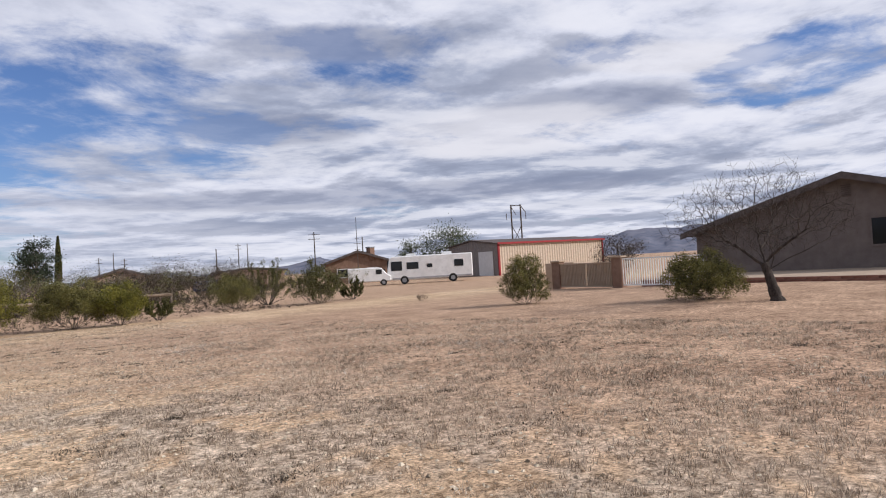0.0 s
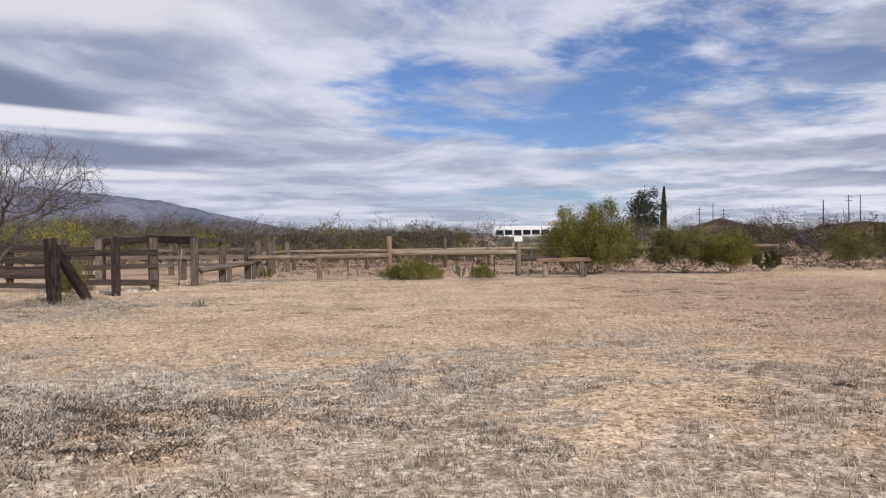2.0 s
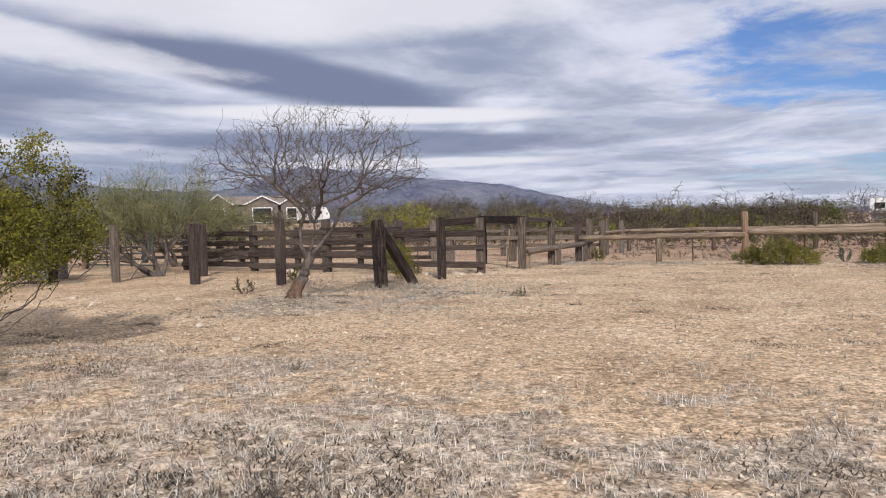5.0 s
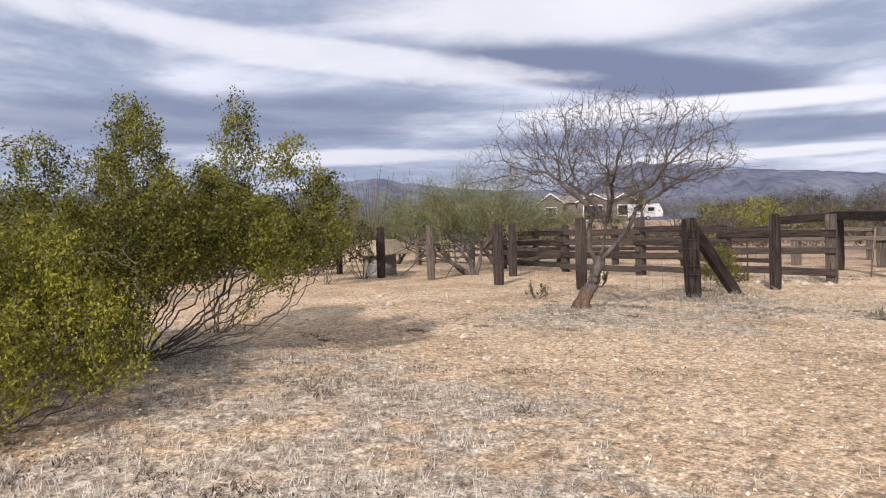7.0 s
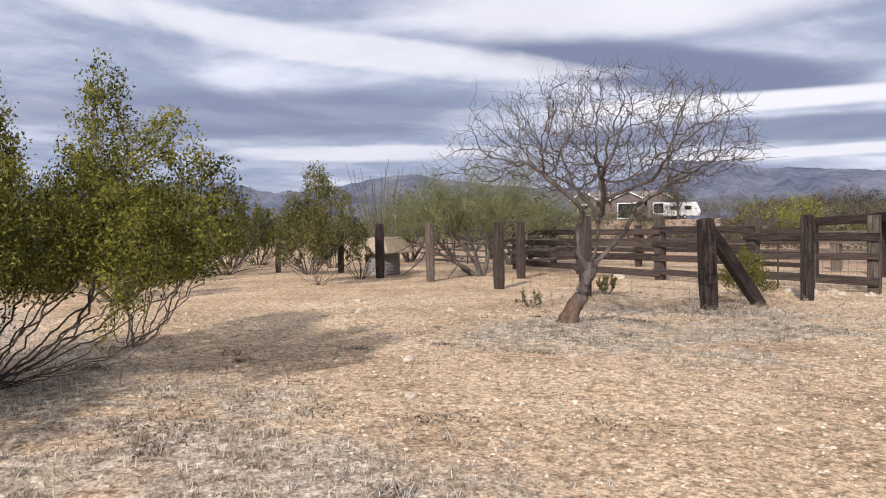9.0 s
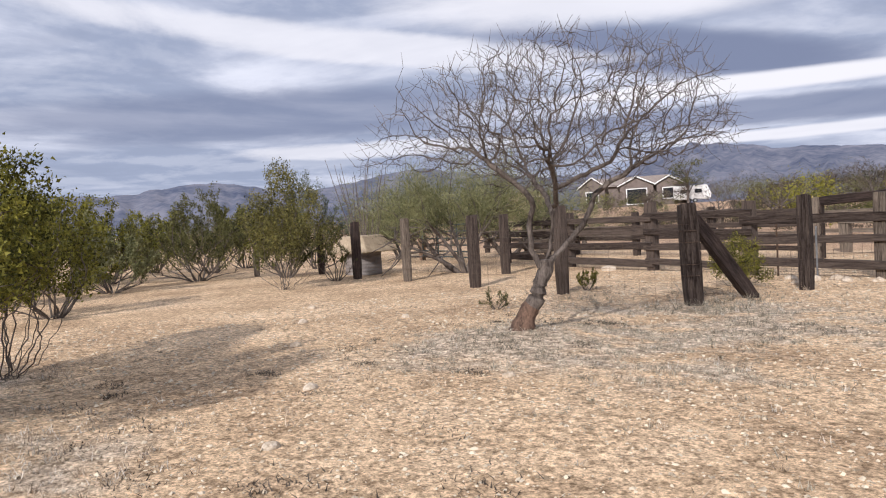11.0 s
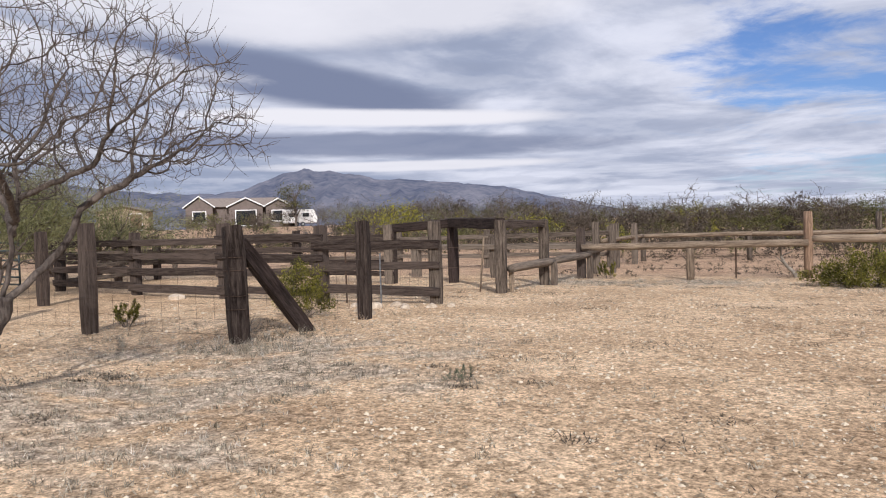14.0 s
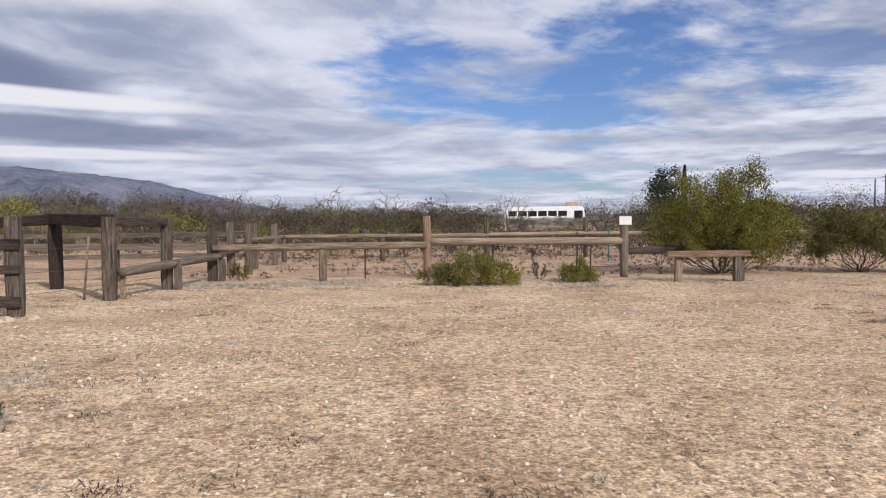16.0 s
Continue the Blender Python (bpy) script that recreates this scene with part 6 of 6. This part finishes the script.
for i, (az, dist, h) in enumerate([(-15.2, 56, 4.2), (-12.5, 64, 3.9), (-7.7, 55, 4.3), (-3.4, 60, 4.2), (-33.3, 50, 3.9), (-26.9, 58, 4.3), (-22.1, 54, 4.2), (-19.0, 66, 4.3), (6.5, 62, 4.0), (14.0, 48, 3.0), (20.5, 58, 3.2), (-37.5, 58, 3.3), (1.0, 66, 4.2), (28.0, 60, 3.4)]):
    far_bare_tree(-1 + dist * math.sin(math.radians(az)), 11 + dist * math.cos(math.radians(az)), h, 300 + i)
crown_tree("acacia_tree", -32.5, 63.0, 3.6, 2.3, 84, "low yellow-green tree in the scrub behind the corral", "leaf_yellow", 0.15, 3600, 0.16)


# ---- distance ----
def mountains():
    ridge = [(-125, 0.045), (-105, 0.055), (-89, 0.064), (-83, 0.060), (-78, 0.072), (-75, 0.073), (-73, 0.065), (-70.5, 0.056), (-67, 0.060), (-64, 0.069), (-61.5, 0.077), (-59, 0.079), (-57, 0.072), (-52, 0.060), (-47, 0.054),
             (-43.4, 0.057), (-41.2, 0.071), (-39.9, 0.081), (-38.6, 0.084), (-38.0, 0.089), (-37.2, 0.084), (-35.5, 0.082), (-33.5, 0.077), (-32.4, 0.070), (-30.6, 0.070), (-27.8, 0.066), (-25.5, 0.062), (-23.2, 0.057), (-21.8, 0.055),
             (-19.9, 0.046), (-18.6, 0.041), (-16.7, 0.033), (-13, 0.018), (-8, 0.008), (30, 0.006), (34.5, 0.015), (36.5, 0.023), (38, 0.015), (45, 0.010), (54, 0.020), (58.4, 0.031), (60.4, 0.029), (61.5, 0.034), (63.9, 0.036), (65.5, 0.033), (67, 0.036), (72, 0.030), (90, 0.02), (125, 0.02)]
    raz, rh = [p[0] for p in ridge], [p[1] for p in ridge]
    n, rows = 620, 14
    g = Geo()
    for j in range(rows):
        f = j / (rows - 1)
        dist = 2500 + 1300 * f
        for i in range(n):
            az = -125 + 250 * i / (n - 1)
            top = float(np.interp(az, raz, rh))
            top += min(1, top / 0.03) * (0.0030 * noise.noise((az * 0.9, 4.0, 0)) + 0.0016 * noise.noise((az * 2.8, 9.0, 0)) + 0.0006 * noise.noise((az * 9, 2.0, 0)))
            rib = 0.6 + 0.9 * noise.noise((az * 0.9, f * 2.5, 7.0)) + 0.7 * noise.noise((az * 2.6, f * 5, 2.0))
            hgt = max(0, top) * (f ** 0.85) * (1 - 0.55 * (1 - f) * rib) * 3800
            a = math.radians(az)
            g.v.append(Vector((dist * math.sin(a), dist * math.cos(a), -4 + hgt)))
    for j in range(rows - 1):
        for i in range(n - 1):
            a = j * n + i
            g.f.append((a, a + 1, a + n + 1, a + n))
    me = g.mesh("mountains", M["hazed_rock"], True)
    tagged(new("mountains", me), "desert mountain range with blue-grey distance haze in its colour", "mountain", kind="structure")


mountains()


def far_scrub():
    rng = np.random.default_rng(7)
    kinds = {"scrub": [], "leaf_dark": [], "leaf_pale": [], "leaf_yellow": []}
    names = list(kinds)

    def shrub(x, y, h, kind, count):
        tri = min(h * 0.046 + 0.016, 0.115)
        lumps = int(rng.integers(5, 11))
        a, q = rng.uniform(0, 6.2832, lumps), rng.uniform(0, 1, lumps) ** 0.6
        top = 0.40 + 0.50 * np.sqrt(1 - 0.8 * q * q) * rng.uniform(0.65, 1.1, lumps)
        mid = np.stack([np.cos(a) * q * 0.62, np.sin(a) * q * 0.62, top - 0.12], 1) * h
        size = h * rng.uniform(0.13, 0.25, lumps)
        j = rng.integers(0, lumps, count)
        u = rng.normal(size=(count, 3))
        u /= np.linalg.norm(u, axis=1)[:, None]
        c = mid[j] + u * (size[j] * rng.uniform(0.05, 1.0, count) ** 0.5)[:, None]
        low = rng.random(count) < 0.22
        c[low] *= rng.uniform(0.25, 0.9, (int(low.sum()), 1))
        c = c * np.array([1, 1, 1.0]) + np.array([x, y, gz(x, y)])
        d = rng.normal(size=(count, 3))
        d[:, 2] = np.abs(d[:, 2]) * (1.3 if kind == "scrub" else 0.7)
        d /= np.linalg.norm(d, axis=1)[:, None]
        w = np.cross(d, rng.normal(size=(count, 3)))
        w /= np.linalg.norm(w, axis=1)[:, None]
        thin = 0.26 if kind == "scrub" else 0.6
        s = tri * rng.uniform(0.6, 1.8, count)[:, None] * (1.5 if kind == "scrub" else 0.85)
        kinds[kind].append(np.stack([c - w * s * thin * 0.5, c + w * s * thin * 0.5, c + d * s], 1))

    for _ in range(1500):
        az = math.radians(rng.uniform(-108, 40))
        dist = 46 * (7.0 ** rng.uniform(0, 1))
        x, y = dist * math.sin(az), dist * math.cos(az)
        if y < 46 and x > -34:
            continue
        if 0.03 < az < 0.22 and dist < 120:
            h_cap = 1.0
        else:
            h_cap = 9.0
        far = min(1, (dist - 40) / 160)
        h = rng.uniform(0.9, 2.1) * (1 + 0.5 * noise.noise((x * 0.03, y * 0.03, 4))) + far * rng.uniform(1.0, 3.9)
        h = min(h, h_cap)
        if -0.80 < az < -0.56 and dist < 100:
            h *= 0.7
        kind = names[rng.choice(4, p=[0.40, 0.42, 0.10, 0.08])]
        shrub(x, y, h, kind, int(80 + 130 * (1 - far)))
    for _ in range(150):
        x, y = rng.uniform(30, 80), rng.uniform(60, 130)
        shrub(x, y, rng.uniform(0.6, 1.9), names[rng.choice(4, p=[0.6, 0.25, 0.1, 0.05])], 110)
    for _ in range(330):
        x, y = rng.uniform(-9, 26), rng.uniform(36.5, 60)
        shrub(x, y, rng.uniform(0.45, 1.05), names[rng.choice(2, p=[0.7, 0.3])], 170)
    for _ in range(1500):
        x, y = rng.uniform(-8, 24), rng.uniform(31.0, 44)
        if noise.noise((x * 0.35, y * 0.5, 6)) > -0.16:
            shrub(x, y, rng.uniform(0.08, 0.26), "scrub", 44)
    for _ in range(360):
        y = rng.uniform(58, 112)
        x = rng.uniform(-0.62, 0.05) * y if rng.random() < 0.75 else rng.uniform(0.22, 0.6) * y
        shrub(x, y, rng.uniform(2.0, 4.6) * (0.55 + 0.45 * y / 100) * (1.0 if x < -0.15 * y else 0.84) * (1 + 0.35 * noise.noise((x * 0.07, y * 0.07, 9))), names[rng.choice(4, p=[0.46, 0.44, 0.02, 0.08])], 700)
    for _ in range(300):
        y = rng.uniform(118, 190)
        x = rng.uniform(-0.75, 0.62) * y
        shrub(x, y, rng.uniform(3.6, 6.4), names[rng.choice(2, p=[0.55, 0.45])], 380)
    for _ in range(480):
        x, y = rng.uniform(-42, 32), 42.5 + 28 * rng.random() ** 1.4
        shrub(x, y, rng.uniform(0.6, 1.45) + 0.5 * max(0, noise.noise((x * 0.08, y * 0.08, 2))), names[rng.choice(4, p=[0.62, 0.34, 0.02, 0.02])], 290)
    for _ in range(26):
        d, a = rng.uniform(78, 95), math.radians(rng.uniform(-47.5, -39.8))
        shrub(-1 + d * math.sin(a), 11 + d * math.cos(a), rng.uniform(1.4, 3.3), names[rng.choice(4, p=[0.4, 0.4, 0.15, 0.05])], 520)
    for _ in range(60):
        x, y = rng.uniform(4, 26), rng.uniform(86, 105)
        shrub(x, y, rng.uniform(1.2, 2.5), names[rng.choice(2)], 300)
    for _ in range(110):
        x, y = rng.uniform(-75, -36), rng.uniform(-5, 50)
        shrub(x, y, rng.uniform(1.6, 3.4), names[rng.choice(4, p=[0.36, 0.40, 0.19, 0.05])], 330)
    words = dict(scrub="bare grey-brown desert scrub reaching to the horizon", leaf_dark="dull green desert scrub reaching to the horizon", leaf_pale="pale green desert scrub among bare bushes", leaf_yellow="yellow-green bushes scattered through the desert scrub")
    for kind, parts in kinds.items():
        tri = np.concatenate(parts).reshape(-1, 3)
        me = bpy.data.meshes.new("desert_scrub")
        me.from_pydata(tri.tolist(), [], np.arange(len(tri)).reshape(-1, 3).tolist())
        me.materials.append(M[kind])
        tagged(new("desert_scrub", me), words[kind], "scrub", kind="stuff")


far_scrub()


# ---- what lies on the ground ----
def blades(name, tri, mat, label):
    q = np.concatenate(tri).reshape(-1, 3)
    me = bpy.data.meshes.new(name)
    me.vertices.add(len(q))
    me.vertices.foreach_set("co", q.astype(np.float32).ravel())
    me.loops.add(len(q))
    me.loops.foreach_set("vertex_index", np.arange(len(q), dtype=np.int32))
    me.polygons.add(len(q) // 3)
    me.polygons.foreach_set("loop_start", np.arange(0, len(q), 3, dtype=np.int32))
    me.update(calc_edges=True)
    me.materials.append(M[mat])
    tagged(new(name, me), label, "grass", kind="stuff")


def scatter_grass():
    rng = np.random.default_rng(11)
    sets = {"straw": [], "straw_grey": [], "straw_dull": []}
    for _ in range(132000):
        y = -0.5 + 31.5 * rng.random() ** 1.35
        x = rng.uniform(-11.5, 15)
        if rng.random() > grassy(x, y):
            continue
        n = int(rng.integers(7, 16))
        a = rng.uniform(0, 6.28, n)
        lean = rng.uniform(0.25, 1.5, n)
        h = rng.uniform(0.018, 0.055, n) * rng.uniform(0.5, 1.6) * (1.0 + 1.6 * math.exp(-min((y - 17.4) ** 2 if x < -6.5 else 99, (x + 7.3) ** 2 if 17 < y < 23 else 99) / 0.25))
        base = np.stack([x + rng.normal(0, 0.022, n), y + rng.normal(0, 0.022, n), np.full(n, gz(x, y) - 0.006)], 1)
        d = np.stack([np.cos(a) * lean, np.sin(a) * lean, np.ones(n)], 1) * h[:, None]
        w = np.stack([-np.sin(a), np.cos(a), np.zeros(n)], 1) * 0.0034
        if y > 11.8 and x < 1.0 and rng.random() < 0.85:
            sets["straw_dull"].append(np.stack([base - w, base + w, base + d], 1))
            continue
        sets["straw_grey" if noise.noise((x * 0.3, y * 0.3, 20)) + rng.normal(0, 0.25) - 0.75 * step(-0.5, 4.0, x) > -0.05 else "straw"].append(np.stack([base - w, base + w, base + d], 1))
    blades("dry_grass", sets["straw"], "straw", "short dry straw-coloured grass stubble on the soil")
    blades("dry_grass", sets["straw_grey"], "straw_grey", "short dry grey grass stubble on the soil")
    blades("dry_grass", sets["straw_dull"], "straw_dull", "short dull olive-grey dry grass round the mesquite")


def scatter_weeds():
    """Flat mats of dead dark weed and low clumps."""
    rng = np.random.default_rng(14)
    tri = []
    for k in range(800):
        y, x = 2.5 + 26 * rng.random() ** 1.3, rng.uniform(-9, 15)
        if k < 170:
            x, y = rng.normal(-1.0, 0.95), rng.normal(6.4, 0.62)
        if k >= 170 and noise.noise((x * 0.25, y * 0.25, 31)) < 0.0:
            continue
        n = int(rng.integers(30, 110))
        r = rng.uniform(0.04, 0.16)
        a = rng.uniform(0, 6.28, n)
        base = np.stack([x + rng.normal(0, r, n) * 1.4, y + rng.normal(0, r, n), np.full(n, gz(x, y) - 0.004)], 1)
        d = np.stack([np.cos(a) * 1.6, np.sin(a) * 1.6, np.ones(n)], 1) * rng.uniform(0.012, 0.035, n)[:, None]
        w = np.stack([-np.sin(a), np.cos(a), np.zeros(n)], 1) * 0.006
        tri.append(np.stack([base - w, base + w, base + d], 1))
    blades("dead_weeds", tri, "scrub", "flat mats of dead dark weed on the soil")


def scatter_gravel():
    rng = np.random.default_rng(12)
    tpl = np.array([(1, 0, 0), (0, 1, 0), (-1, 0, 0), (0, -1, 0), (0, 0, 0.75), (0.6, 0.6, 0.5), (-0.6, 0.6, 0.45)])
    faces = np.array([(0, 5, 4), (5, 1, 4), (1, 6, 4), (6, 2, 4), (2, 3, 4), (3, 0, 4)])
    place = []
    while len(place) < 72000:
        y, x = rng.uniform(2, 30), rng.uniform(-13, 14)
        near = 1 / (1 + (math.hypot(x + 1.5, max(0, y - 13)) / 7.5) ** 2)
        if rng.random() < near * (1.05 - 0.75 * grassy(x, y)):
            place.append((x, y, gz(x, y)))
    p = np.array(place)
    n = len(p)
    s = 0.0056 * (3.8 ** (rng.random(n) ** 2.3)) * (1 + 0.035 * np.hypot(p[:, 0], p[:, 1] - 11))
    a = rng.uniform(0, 6.28, n)
    v = tpl[None] * s[:, None, None] * rng.uniform(0.7, 1.35, (n, 1, 3)) * (1 + rng.normal(0, 0.13, (n, 7, 3)))
    c, si = np.cos(a)[:, None], np.sin(a)[:, None]
    v = np.stack([v[:, :, 0] * c - v[:, :, 1] * si + p[:, :1], v[:, :, 0] * si + v[:, :, 1] * c + p[:, 1:2], v[:, :, 2] + p[:, 2:] - s[:, None] * 0.15], 2)
    f = faces[None] + 7 * np.arange(n)[:, None, None]
    me = bpy.data.meshes.new("gravel")
    me.from_pydata(v.reshape(-1, 3).tolist(), [], f.reshape(-1, 3).tolist())
    me.materials.append(M["stone"])
    tagged(new("gravel", me), "loose tan and pale gravel over the soil", "gravel", kind="stuff")


def stones():
    rnd = random.Random(13)
    for x, y, s in [(-7.9, 22.2, 0.12), (-7.6, 22.0, 0.10), (-8.2, 21.9, 0.14), (-7.2, 22.3, 0.09), (-8.7, 22.0, 0.09), (-14.0, 22.4, 0.16), (-7.7, 20.9, 0.13), (-8.1, 21.3, 0.10), (-6.9, 22.5, 0.08),
                    (-6.3, 11.1, 0.06), (-4.9, 10.3, 0.05), (-2.2, 6.9, 0.05), (-8.6, 11.8, 0.06), (-10.5, 12.6, 0.07), (-5.5, 12.6, 0.05), (-3.5, 8.2, 0.045), (-9.9, 14.0, 0.06), (-12.2, 13.4, 0.07)]:
        bm = bmesh.new()
        bmesh.ops.create_icosphere(bm, subdivisions=2, radius=1)
        k = rnd.uniform(0, 50)
        for v in bm.verts:
            v.co *= 1 + 0.35 * noise.noise(v.co * 1.3 + Vector((k, 0, 0)))
            v.co = Vector((v.co.x * s * 1.3, v.co.y * s, max(-0.5, v.co.z) * s * 0.7))
        me = bpy.data.meshes.new("stone")
        bm.to_mesh(me)
        bm.free()
        me.materials.append(M["stone_big"])
        ob = tagged(new("stone", me), "pale rough stone lying on the soil", "stone", "loose stones")
        ob.matrix_basis = pose(x, y, gz(x, y) + s * 0.15, 0, 0, rnd.uniform(0, 360))


stones()
scatter_gravel()
scatter_grass()
scatter_weeds()
